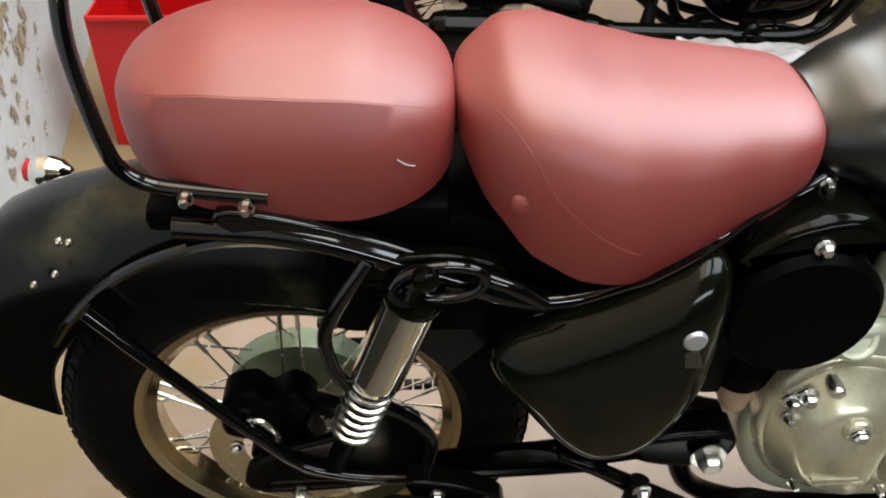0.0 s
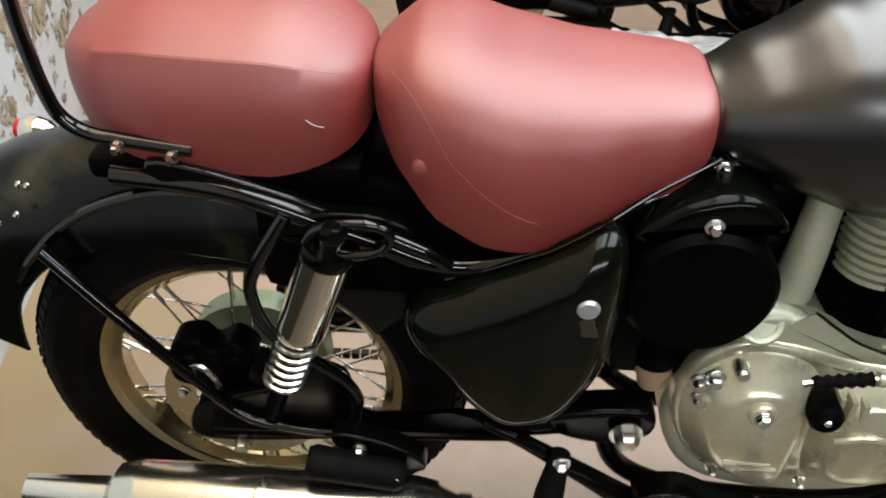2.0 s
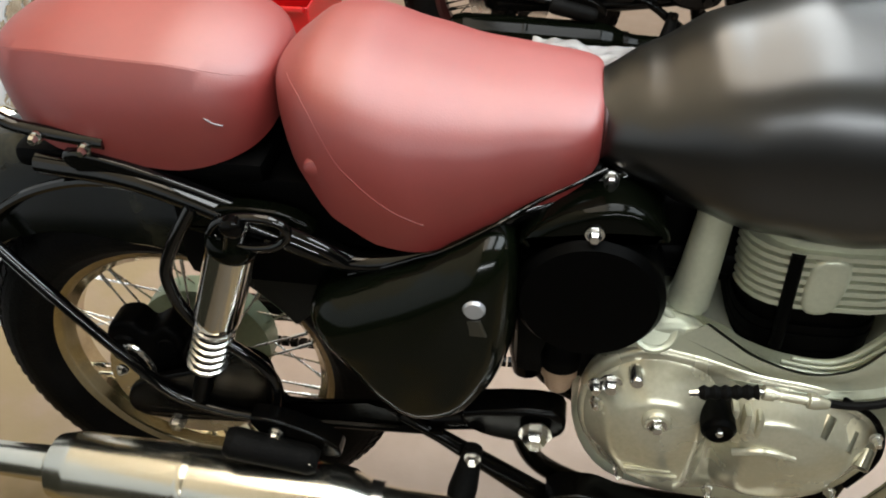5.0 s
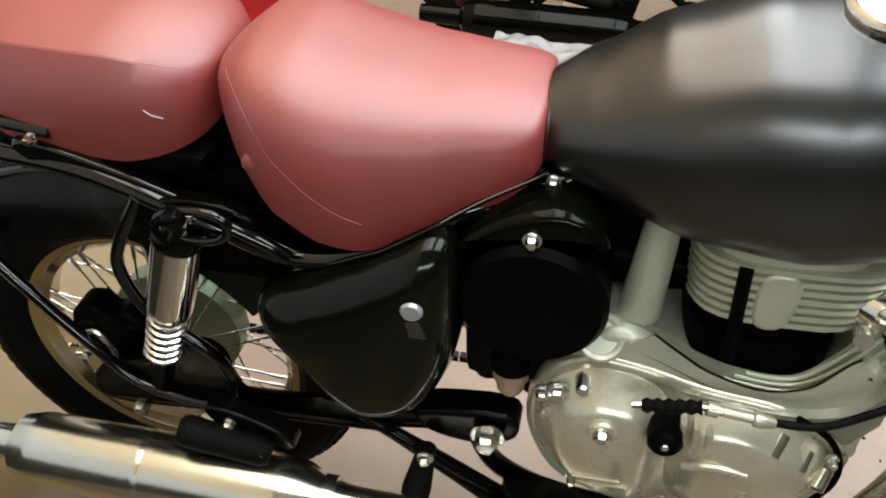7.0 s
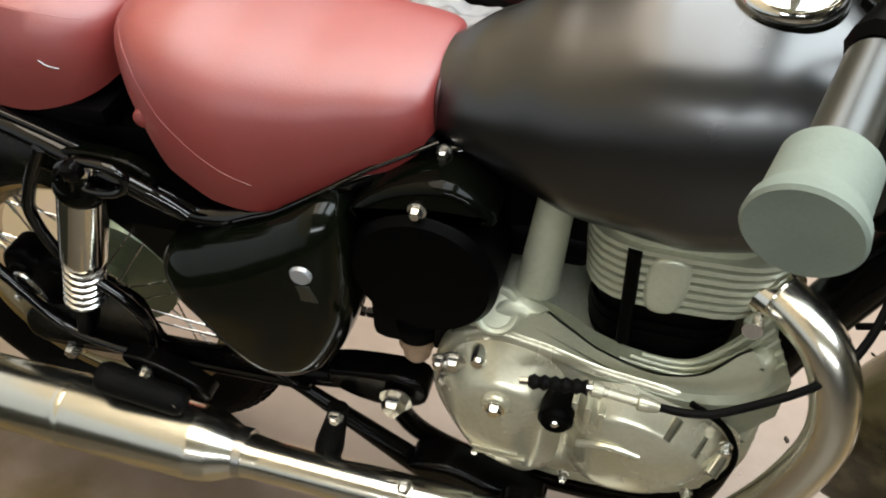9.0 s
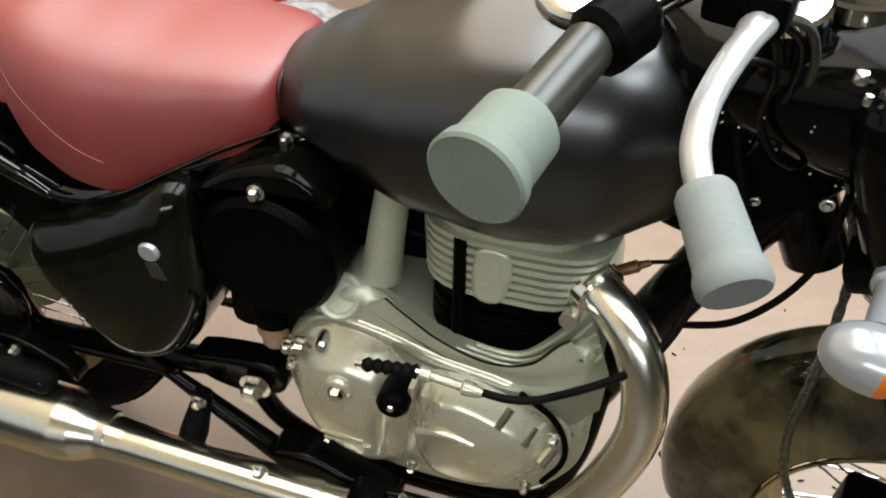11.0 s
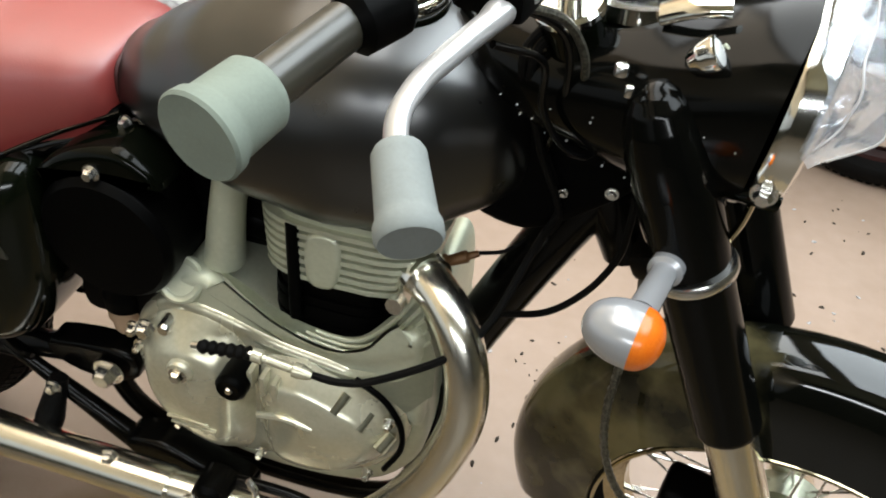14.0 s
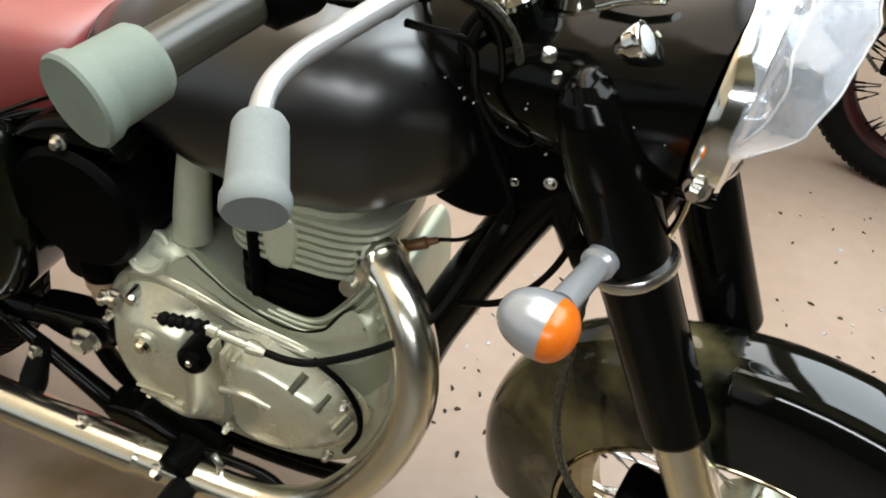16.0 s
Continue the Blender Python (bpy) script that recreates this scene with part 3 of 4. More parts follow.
        part("shock_nut", at(lathe([(0.0, 0.0), (0.0, 0.014), (-0.012, 0.014), (-0.016, 0.009), (-0.016, 0)], "y", 12), top.x, top.y + s * 0.014, top.z + 0.004, 0, 0, 0 if s < 0 else 180), FRAMEB, sh)
        P("shock_bracket", slab(rounded([(0.10, 0.68), (0.14, 0.715), (0.22, 0.715), (0.26, 0.69), (0.20, 0.665)], 4), s * 0.135, s * 0.115, 0.005), GLOSS)
    P("shock_loop", tube([(0.139, -0.15, 0.690), (0.150, -0.15, 0.706), (0.173, -0.15, 0.716), (0.205, -0.15, 0.718), (0.228, -0.15, 0.711), (0.233, -0.15, 0.695), (0.218, -0.15, 0.680), (0.190, -0.15, 0.674), (0.150, -0.15, 0.677), (0.139, -0.15, 0.690)], 0.0065, 10, 6), RAIL, "black bracket loop over the shock top")
    P("frame_bar", tube([(0.228, -0.148, 0.703), (0.271, -0.148, 0.682), (0.300, -0.145, 0.658)], 0.008, 10, 8, flat=0.6), RAIL)
    # axle nut, chain adjuster, caliper, footrest plate bolts
    P("axle_nut", bolt((0.008, -0.118, 0.30), 0.013, 0.022), steel)
    P("chain_adjuster", box(-0.05, 0.03, -0.118, -0.104, 0.295, 0.345, 0.005), FRAMEB)
    calo = P("brake_caliper", slab(rounded([(-0.085, 0.395), (-0.078, 0.455), (-0.040, 0.470), (-0.020, 0.452), (0.010, 0.468), (0.035, 0.440), (0.022, 0.400), (0.040, 0.350), (0.020, 0.315), (-0.040, 0.310), (-0.058, 0.345), (-0.048, 0.375)], 4), -0.100, -0.055, 0.008), MATT, "black rear brake caliper")
    for x, z, rr, d in ((-0.055, 0.428, 0.021, 0.06), (0.008, 0.432, 0.017, 0.056), (-0.010, 0.352, 0.015, 0.05)):
        part("piston_housing", at(lathe([(d / 2, 0.0), (d / 2, rr * 0.8), (d / 2 - 0.006, rr), (-d / 2 + 0.008, rr), (-d / 2, rr * 0.75), (-d / 2, 0.0)], "y", 20), x, -0.075, z), MATT, calo)
    part("hose_fitting", tube([(-0.06, -0.112, 0.43), (-0.03, -0.120, 0.445), (-0.012, -0.118, 0.41), (-0.02, -0.115, 0.37)], 0.0045, 8), steel, calo)
    for p in ((-0.07, -0.106, 0.38), (-0.03, -0.106, 0.352)):
        part("caliper_bolt", bolt(p, 0.007, 0.01), steel, calo)
    P("guard_plate", slab(rounded([(-0.055, 0.36), (0.0, 0.395), (0.075, 0.425), (0.13, 0.465), (0.165, 0.45), (0.175, 0.40), (0.20, 0.37), (0.33, 0.385), (0.33, 0.335), (0.16, 0.32), (-0.04, 0.305)], 4), -0.128, -0.116, 0.004), FRAMEB, "black bracket plate over the swingarm")
    # chain and guard
    ch = bmesh.new()
    for zc, slope in ((0.40, 0.03), (0.262, 0.012)):
        for k in range(34):
            x = 0.02 + k * 0.0155
            box(x, x + 0.013, 0.088, 0.100, zc - 0.007 + slope * x, zc + 0.005 + slope * x, 0.0, 1, ch)
    tagged(P("chain", ch, FRAMEB, "dark roller chain"), kind="stuff")
    # pillion frame: grab rail, guard hoop, stays
    L = [(0.02, -0.122, 0.787), (-0.05, -0.122, 0.796), (-0.09, -0.122, 0.804), (-0.114, -0.122, 0.822), (-0.124, -0.121, 0.852), (-0.131, -0.118, 0.905), (-0.134, -0.112, 0.958), (-0.132, -0.09, 1.01), (-0.132, -0.04, 1.05)]
    P("grab_rail", tube(L + [(p[0], -p[1], p[2]) for p in L[::-1]], 0.0082, 12), RAIL, "black tubular grab rail bolted under the pillion seat")
    for x in (-0.056, 0.0):
        P("rail_bolt", bolt((x, -0.132, 0.783 + 0.2 * -x), 0.0062, 0.012), chrome)
    P("guard_hoop", tube([(0.115, -0.135, 0.715), (0.076, -0.138, 0.648), (0.062, -0.14, 0.598), (0.084, -0.14, 0.53), (0.16, -0.14, 0.462), (0.180, -0.14, 0.41), (0.150, -0.14, 0.352), (0.03, -0.135, 0.366), (-0.04, -0.13, 0.436), (-0.12, -0.122, 0.53), (-0.20, -0.11, 0.625)], 0.0085, 10, 6), RAIL, "black tube guard beside the rear wheel")
    P("mudguard_stay", tube([(-0.255, -0.092, 0.56), (-0.225, -0.092, 0.60), (-0.17, -0.094, 0.655), (-0.10, -0.094, 0.693), (-0.02, -0.094, 0.71), (0.08, -0.096, 0.697), (0.13, -0.10, 0.675)], 0.0065, 8), RAIL)
    for s in (-1, 1):
        P("side_stay", slab(rounded([(-0.02, 0.775), (0.12, 0.735), (0.30, 0.655), (0.30, 0.635), (0.12, 0.705), (-0.02, 0.745)], 4), s * 0.128, s * 0.116, 0.004), RAIL)
    # seats
    bm, skin = saddle(-0.132, 0.207, lambda x: curve(x, (-0.15, 0.900), (-0.03, 0.914), (0.10, 0.910), (0.21, 0.888)), lambda x: curve(x, (-0.15, 0.80), (-0.05, 0.765), (0.1, 0.752), (0.21, 0.765)), lambda x: curve(x, (-0.15, 0.115), (0.0, 0.128), (0.21, 0.130)), 3.2, 0.52, 3.0, panel=0.88)
    pil = P("pillion_seat", bm, seatm, "red-tan leatherette pillion pad")
    if shiny:
        part("piping", tube([skin(-0.118 + 0.315 * k / 24, 9.1) for k in range(25)], 0.0006, 6, 1), SEAT, pil)
        # glint on the pad's side, put in as a thin white strand
        part("seat_glint", tube([skin(0.146, 6.6) + Vector((0, -0.001, 0)), skin(0.154, 5.9) + Vector((0, -0.002, 0)), skin(0.163, 5.3) + Vector((0, -0.001, 0))], 0.0008, 6), POLY, pil, "short white glint on the pad")
    bm, skin = saddle(0.205, 0.582, lambda x: curve(x, (0.20, 0.880), (0.255, 0.903), (0.30, 0.896), (0.37, 0.873), (0.45, 0.858), (0.58, 0.848)), lambda x: curve(x, (0.20, 0.80), (0.24, 0.745), (0.29, 0.705), (0.34, 0.683), (0.39, 0.676), (0.44, 0.688), (0.50, 0.718), (0.585, 0.765)), lambda x: curve(x, (0.20, 0.13), (0.28, 0.152), (0.36, 0.152), (0.44, 0.135), (0.52, 0.112), (0.585, 0.098)), 3.0, 0.48, 2.9, nose=10.0)
    ridr = P("rider_seat", bm, seatm, "red-tan leatherette rider saddle with a narrow nose")
    if shiny:
        part("seam", tube([skin(0.232 + 0.16 * k / 20, 10.5 - 7.0 * (k / 20) ** 0.8) for k in range(21)], 0.0007, 6, 1), SEAT, ridr)
        part("nose_piping", tube([skin(0.5815, k) + Vector((0.0015, 0, 0)) for k in range(2, 29)], 0.0034, 8, 2), PIPING, ridr, "dark maroon piping round the saddle nose")
        q = skin(0.268, 4.6)
        part("button", at(lathe([(0.004, 0.012), (-0.002, 0.010), (-0.004, 0.005), (-0.004, 0)], "y", 16), q.x, q.y, q.z), SEAT, ridr)
    trim_line = [(0.293, -0.122, 0.620), (0.343, -0.131, 0.646), (0.382, -0.136, 0.668), (0.414, -0.140, 0.686), (0.466, -0.135, 0.720), (0.502, -0.118, 0.738), (0.528, -0.106, 0.750), (0.566, -0.092, 0.766), (0.590, -0.082, 0.776)]
    P("seat_trim", tube(trim_line, 0.0032, 8), GLOSS, "thin glossy trim under the saddle edge")
    P("trim_bead", tube([Vector(p) + Vector((0, -0.0026, 0.0018)) for p in trim_line], 0.0014, 6), RAIL)
    P("inner_mudguard", box(0.06, 0.40, -0.095, 0.095, 0.56, 0.735, 0.03), MATT)
    P("seat_pan", slab(rounded([(0.25, 0.72), (0.30, 0.68), (0.37, 0.66), (0.46, 0.68), (0.57, 0.745), (0.57, 0.78), (0.4, 0.74), (0.27, 0.78)], 4), -0.085, 0.085, 0.01), MATT)
    P("pillion_pan", box(-0.11, 0.20, -0.112, 0.112, 0.735, 0.765, 0.012), MATT)
    # tank
    tk = P("fuel_tank", tank_body(), SATIN, "satin black teardrop fuel tank")
    part("filler_cap", at(lathe([(-0.006, 0.046), (0.004, 0.050), (0.011, 0.049), (0.016, 0.044), (0.021, 0.034), (0.023, 0.0)], "z", 40), 0.897, -0.026, 0.957, 8, 0, 0), chrome, tk, "chrome screw filler cap")
    part("cap_collar", at(lathe([(-0.012, 0.048), (-0.004, 0.052), (0.0, 0.051), (0.0, 0.045)], "z", 40), 0.897, -0.026, 0.957, 8, 0, 0), GLOSS, tk)
    P("tank_bolt", bolt((0.592, -0.078, 0.735), 0.007, 0.012), steel)
    P("tank_bolt", bolt((0.596, -0.082, 0.765), 0.007, 0.012), steel)
    # side box with lock, air filter drum
    tb = P("side_box", cushion(rounded([(0.244, 0.565), (0.258, 0.602), (0.300, 0.622), (0.343, 0.642), (0.382, 0.663), (0.430, 0.695), (0.470, 0.716), (0.498, 0.69), (0.502, 0.58), (0.486, 0.50), (0.445, 0.430), (0.378, 0.408), (0.322, 0.448), (0.275, 0.515)], 6), -0.184, -0.04, deep=0.056, shrink=0.42, drop=0.03), BODY if shiny else GLOSS, "gloss black side box with a key lock")
    part("lock_boss", at(lathe([(0.03, 0.026), (-0.002, 0.021), (-0.005, 0.018), (-0.006, 0.015), (-0.006, 0.0)], "y", 28), 0.455, -0.172, 0.642), GLOSS, tb)
    part("lock", at(lathe([(0.02, 0.0135), (-0.009, 0.0135), (-0.012, 0.011), (-0.0125, 0.0)], "y", 24), 0.455, -0.174, 0.637), SILVERP if shiny else FRAMEB, tb, "bright key lock")
    # reflection below the lock, put in as a small paler plate
    part("lock_reflection", slab([(0.447, 0.622), (0.463, 0.622), (0.471, 0.596), (0.436, 0.596)], -0.184, -0.176, 0.002), GRIPM, tb)
    P("left_side_box", slab(rounded([(0.252, 0.61), (0.43, 0.692), (0.496, 0.62), (0.445, 0.425), (0.30, 0.49)], 6), 0.178, 0.04, 0.022, 5), GLOSS)
    af = P("air_filter", at(lathe([(0.06, 0.088), (-0.012, 0.088), (-0.022, 0.080), (-0.024, 0.0)], "y", 48), 0.585, -0.128, 0.632), MATT, "round matt black air filter drum")
    part("filter_bolt", bolt((0.582, -0.14, 0.728), 0.008, 0.012), steel, af)
    cup = P("hose_end", along((0.562, -0.105, 0.440), (0.562, -0.100, 0.492), [(0, 0.0), (0, 0.014), (0.006, 0.018), (0.024, 0.020), (0.026, 0.024), (0.050, 0.025), (0.052, 0.0)], 24), CUPM if shiny else MATT, "beige hose end under the air filter")
    part("hose_cap", along((0.562, -0.100, 0.482), (0.562, -0.095, 0.535), [(0, 0.0), (0, 0.027), (0.02, 0.029), (0.05, 0.024), (0.05, 0.0)], 24), MATT, cup)
    P("battery_box", box(0.50, 0.66, -0.11, 0.12, 0.46, 0.72, 0.02), MATT)
    P("filter_cover", slab(rounded([(0.50, 0.70), (0.545, 0.745), (0.62, 0.762), (0.665, 0.72), (0.60, 0.715)], 4), -0.14, -0.05, 0.012), GLOSS)
    # plain black box added to close the gap under the tank
    P("gap_filler", box(0.645, 0.765, -0.058, 0.06, 0.60, 0.735, 0.02, 3), MATT, "black box filling the gap behind the cylinder")
    P("intake_pipe", tube([(0.64, -0.03, 0.64), (0.70, -0.035, 0.64), (0.775, -0.03, 0.63)], 0.03, 16), MATT)
    # engine
    eng = P("engine", slab(rounded([(0.60, 0.48), (0.585, 0.38), (0.64, 0.27), (0.78, 0.235), (0.92, 0.26), (0.99, 0.35), (0.985, 0.47), (0.93, 0.50), (0.78, 0.51), (0.68, 0.575), (0.62, 0.545)], 5), -0.115, 0.14, 0.02, 4), alu, "cast aluminium crankcase")
    part("cover_base", slab(rounded([(0.600, 0.50), (0.592, 0.41), (0.635, 0.325), (0.72, 0.285), (0.775, 0.290), (0.80, 0.294), (0.86, 0.290), (0.93, 0.325), (0.975, 0.40), (0.962, 0.47), (0.89, 0.51), (0.80, 0.525), (0.72, 0.548), (0.65, 0.552)], 6), -0.135, -0.10, 0.012, 3), polish, eng)
    part("clutch_cover", pillow(rounded([(0.604, 0.495), (0.598, 0.41), (0.638, 0.330), (0.71, 0.291), (0.755, 0.300), (0.766, 0.40), (0.763, 0.49), (0.73, 0.533), (0.66, 0.541)], 6), -0.176, 0.045, 0.044, -0.12), polish, eng, "polished aluminium clutch cover with a broad chamfer")
    part("timing_cover", pillow(rounded([(0.766, 0.49), (0.764, 0.41), (0.78, 0.308), (0.855, 0.295), (0.922, 0.326), (0.966, 0.40), (0.954, 0.462), (0.885, 0.500), (0.82, 0.516)], 6), -0.171, 0.042, 0.042, -0.12), polish, eng, "polished aluminium timing cover")
    part("cover_groove", tube([(0.905, -0.1415, 0.508), (0.945, -0.142, 0.482), (0.968, -0.142, 0.44), (0.970, -0.142, 0.395), (0.95, -0.142, 0.345)], 0.0042, 8), MATT, eng, "dark joint line round the cover end")
    part("bolt_boss", at(lathe([(0.03, 0.020), (-0.010, 0.018), (-0.013, 0.0155), (-0.013, 0.0)], "y", 24), 0.684, -0.172, 0.476), polish, eng)
    part("boss_bolt", bolt((0.684, -0.184, 0.474), 0.0095, 0.010), chrome, eng)
    for k in range(3):
        part("clip", box(0.772 + 0.016 * k, 0.780 + 0.016 * k, -0.172, -0.15, 0.470 - 0.008 * k, 0.502 - 0.006 * k, 0.003), polish, eng)
    part("cover_ridge", tube([(0.785, -0.172, 0.425), (0.82, -0.176, 0.437), (0.86, -0.174, 0.428)], 0.005, 8), polish, eng)
    part("top_case", slab(rounded([(0.63, 0.52), (0.655, 0.58), (0.70, 0.595), (0.745, 0.565), (0.79, 0.535), (0.86, 0.515), (0.92, 0.535), (0.96, 0.59), (0.985, 0.57), (0.99, 0.46), (0.96, 0.42), (0.7, 0.42)], 5), -0.128, 0.12, 0.015, 4), alu, eng)
    # sloping shoulder from the barrel's foot out to the case, with cast ribs at its front
    rim_a = spline([(0.70, -0.104, 0.602), (0.754, -0.107, 0.579), (0.778, -0.108, 0.563), (0.828, -0.109, 0.546), (0.890, -0.109, 0.545), (0.930, -0.107, 0.588), (0.960, -0.102, 0.640)], 5)
    rim_b = spline([(0.655, -0.130, 0.556), (0.712, -0.133, 0.534), (0.762, -0.135, 0.520), (0.828, -0.136, 0.510), (0.905, -0.136, 0.503), (0.962, -0.134, 0.520), (1.000, -0.128, 0.565)], 5)
    slope = lambda k, f: rim_a[k] * (1 - f) + rim_b[k] * f + Vector((0, 0.006, -0.003)) * math.sin(f * math.pi)
    sb = bmesh.new()
    gr = [[sb.verts.new(slope(k, f / 6)) for f in range(7)] + [sb.verts.new(rim_b[k] + Vector((0, 0.004, -0.07)))] for k in range(len(rim_a))]
    for ra, rb in zip(gr, gr[1:]):
        for f in range(7):
            sb.faces.new((ra[f], rb[f], rb[f + 1], ra[f + 1]))
    bmesh.ops.solidify(sb, geom=sb.faces[:], thickness=0.006)
    part("case_shoulder", sb, alu, eng, "smooth cast shoulder under the cylinder")
    for k in range(5):
        part("rib", tube([slope(q, 0.10 + 0.16 * k) + Vector((0, -0.001, 0.0005)) for q in range(16 - k, len(rim_a))], 0.0026, 8, 2), alu, eng)
    part("oil_plug", at(lathe([(0.03, 0.030), (-0.010, 0.030), (-0.013, 0.027), (-0.012, 0.022), (-0.010, 0.020), (-0.010, 0)], "y", 28), 0.668, -0.118, 0.575, -40), alu, eng, "domed breather cap")
    for x, z, r in ((0.607, 0.500, 0.008), (0.625, 0.505, 0.011), (0.655, 0.335, 0.006), (0.775, 0.318, 0.006), (0.93, 0.34, 0.006), (0.955, 0.455, 0.006), (0.61, 0.47, 0.006)):
        part("cover_bolt", bolt((x, -0.150, z), r, 0.014), steel, eng)
    part("clutch_arm", at(lathe([(0.03, 0.021), (-0.014, 0.021), (-0.020, 0.016), (-0.020, 0.010), (-0.016, 0.0)], "y", 24), 0.757, -0.172, 0.480), MATT, eng)
    part("arm_stud", bolt((0.757, -0.188, 0.480), 0.006, 0.006), steel, eng)
    part("arm_link", tube([(0.712, -0.186, 0.541), (0.750, -0.187, 0.550), (0.786, -0.187, 0.555), (0.820, -0.187, 0.553)], 0.0045, 8), steel, eng, "clutch push rod")
    part("link_boot", along((0.722, -0.187, 0.544), (0.792, -0.187, 0.556), [(k * 0.006, 0.0095 if k % 2 else 0.0065) for k in range(12)], 14), RUBBER, eng, "ribbed rubber boot")
    part("cable_adjuster", along((0.792, -0.187, 0.556), (0.866, -0.187, 0.547), [(0, 0.0), (0, 0.009), (0.012, 0.009), (0.013, 0.006), (0.05, 0.006), (0.052, 0.0095), (0.06, 0.0095), (0.075, 0.006), (0.075, 0.0)], 10), polish, eng, "bright cable adjuster")
    part("link_end", at(lathe([(0.03, 0.014), (-0.008, 0.009), (-0.012, 0.007), (-0.012, 0.0)], "y", 14), 0.655, -0.150, 0.520), steel, eng)
    for z, x0, x1 in ((0.378, 0.655, 0.715), (0.368, 0.66, 0.725)):
        part("raised_bar", box(x0, x1, -0.1815, -0.176, z, z + 0.004, 0.001), polish, eng)
    for p0, p1 in (((0.895, -0.142, 0.477), (0.884, -0.163, 0.459)), ((0.928, -0.142, 0.454), (0.918, -0.163, 0.439)), ((0.957, -0.142, 0.421), (0.946, -0.163, 0.409))):
        sl = part("slot_boss", tube([p0, p1], 0.0095, 12), polish, eng)
        dn = Vector((0.25, -0.62, 0.70)) * 0.004
        # shade of the recess put into the colour of a proud bar
        part("slot", tube([Vector(p0) + dn * 1.05, Vector(p1) + dn * 1.1], 0.0062, 10), RECESS_SHADE, sl, "dull bar coloured as a shaded recess")
    for k in range(5):
        part("barrel_fin", fin(0.765, 0.94, 0.104 + 0.002 * (k % 2), 0.528 + 0.0135 * k, 0.012), MATT, eng)
    part("barrel", fin(0.77, 0.935, 0.100, 0.56, 0.125), MATT, eng, "black finned cylinder barrel")
    for k in range(7):
        part("head_fin", fin(0.755 - 0.001 * k, 0.965 + 0.003 * k, 0.112, 0.624 + 0.0125 * k, 0.0065), alu, eng)
    part("cylinder_head", fin(0.768, 0.95, 0.104, 0.666, 0.092), alu, eng, "finned aluminium cylinder head")
    part("head_boss", slab(rounded([(0.83, 0.622), (0.865, 0.622), (0.87, 0.69), (0.83, 0.69)], 4), -0.1145, -0.06, 0.006), alu, eng)
    part("rocker_tube", along((0.815, -0.112, 0.56), (0.81, -0.108, 0.70), [(0, 0), (0, 0.008), (0.14, 0.008), (0.14, 0)], 12), MATT, eng)
    part("inlet_stub", tube([(0.708, -0.085, 0.595), (0.714, -0.082, 0.66), (0.722, -0.07, 0.75)], lambda u: 0.026 - 0.006 * u, 18), alu, eng, "pale cast inlet stub beside the cylinder")
    # exhaust
    ex = P("exhaust_pipe", tube([(0.94, -0.06, 0.645), (0.970, -0.085, 0.648), (1.015, -0.125, 0.630), (1.042, -0.150, 0.575), (1.045, -0.165, 0.50), (1.010, -0.175, 0.39), (0.945, -0.185, 0.29), (0.86, -0.195, 0.245), (0.70, -0.20, 0.245), (0.55, -0.205, 0.255)], 0.0265, 24, 10), HEADER if shiny else GLOSS, "curved chrome exhaust pipe")
    part("port_clamp", along((0.955, -0.075, 0.646), (0.980, -0.097, 0.646), [(0, 0.0), (0, 0.034), (0.022, 0.034), (0.022, 0.0)], 20), chrome, ex)
    part("clamp_bolt", along((0.950, -0.085, 0.628), (0.944, -0.122, 0.632), [(0, 0.0), (0, 0.008), (0.03, 0.008), (0.03, 0.011), (0.045, 0.011), (0.045, 0)], 10), steel, ex)
    sil = P("silencer", along((0.66, -0.205, 0.252), (-0.30, -0.215, 0.285), [(0, 0.0), (0, 0.030), (0.30, 0.031), (0.335, 0.034), (0.37, 0.050), (0.40, 0.055), (0.60, 0.055), (0.604, 0.0565), (0.612, 0.055), (0.775, 0.053), (0.805, 0.046), (0.818, 0.027), (0.93, 0.024), (0.93, 0.019), (0.86, 0.019), (0.86, 0.0)], 36), PIPE if shiny else GLOSS, "long chrome silencer")
    part("silencer_clamp", along((0.335, -0.207, 0.263), (0.31, -0.207, 0.264), [(0, 0.0), (0, 0.037), (0.025, 0.037), (0.025, 0)], 24), steel, sil)
    part("silencer_bolt", bolt((0.57, -0.205, 0.285), 0.009, 0.014, "y"), steel, sil)
    # footrests, pedal, pivot
    P("pivot_nut", bolt((0.538, -0.135, 0.373), 0.017, 0.022), steel)
    P("pivot_plate", slab(rounded([(0.44, 0.39), (0.56, 0.405), (0.575, 0.36), (0.52, 0.335), (0.45, 0.35)], 4), -0.125, -0.085, 0.008), FRAMEB)
    P("frame_strut", tube([(0.335, -0.108, 0.352), (0.362, -0.122, 0.358), (0.408, -0.13, 0.338), (0.489, -0.13, 0.278), (0.572, -0.13, 0.217), (0.66, -0.13, 0.175)], lambda u: 0.0105 + 0.020 * max(0.0, u - 0.40), 14), FRAMEB, "black frame strut down to the footrest")
    P("brake_rod", tube([(0.20, -0.132, 0.340), (0.30, -0.132, 0.345), (0.41, -0.132, 0.352)], 0.006, 8), FRAMEB)
    P("pedal_bracket", slab(rounded([(0.56, 0.26), (0.60, 0.21), (0.66, 0.17), (0.74, 0.18), (0.75, 0.23), (0.68, 0.255), (0.62, 0.28)], 4), -0.165, -0.12, 0.008), FRAMEB)
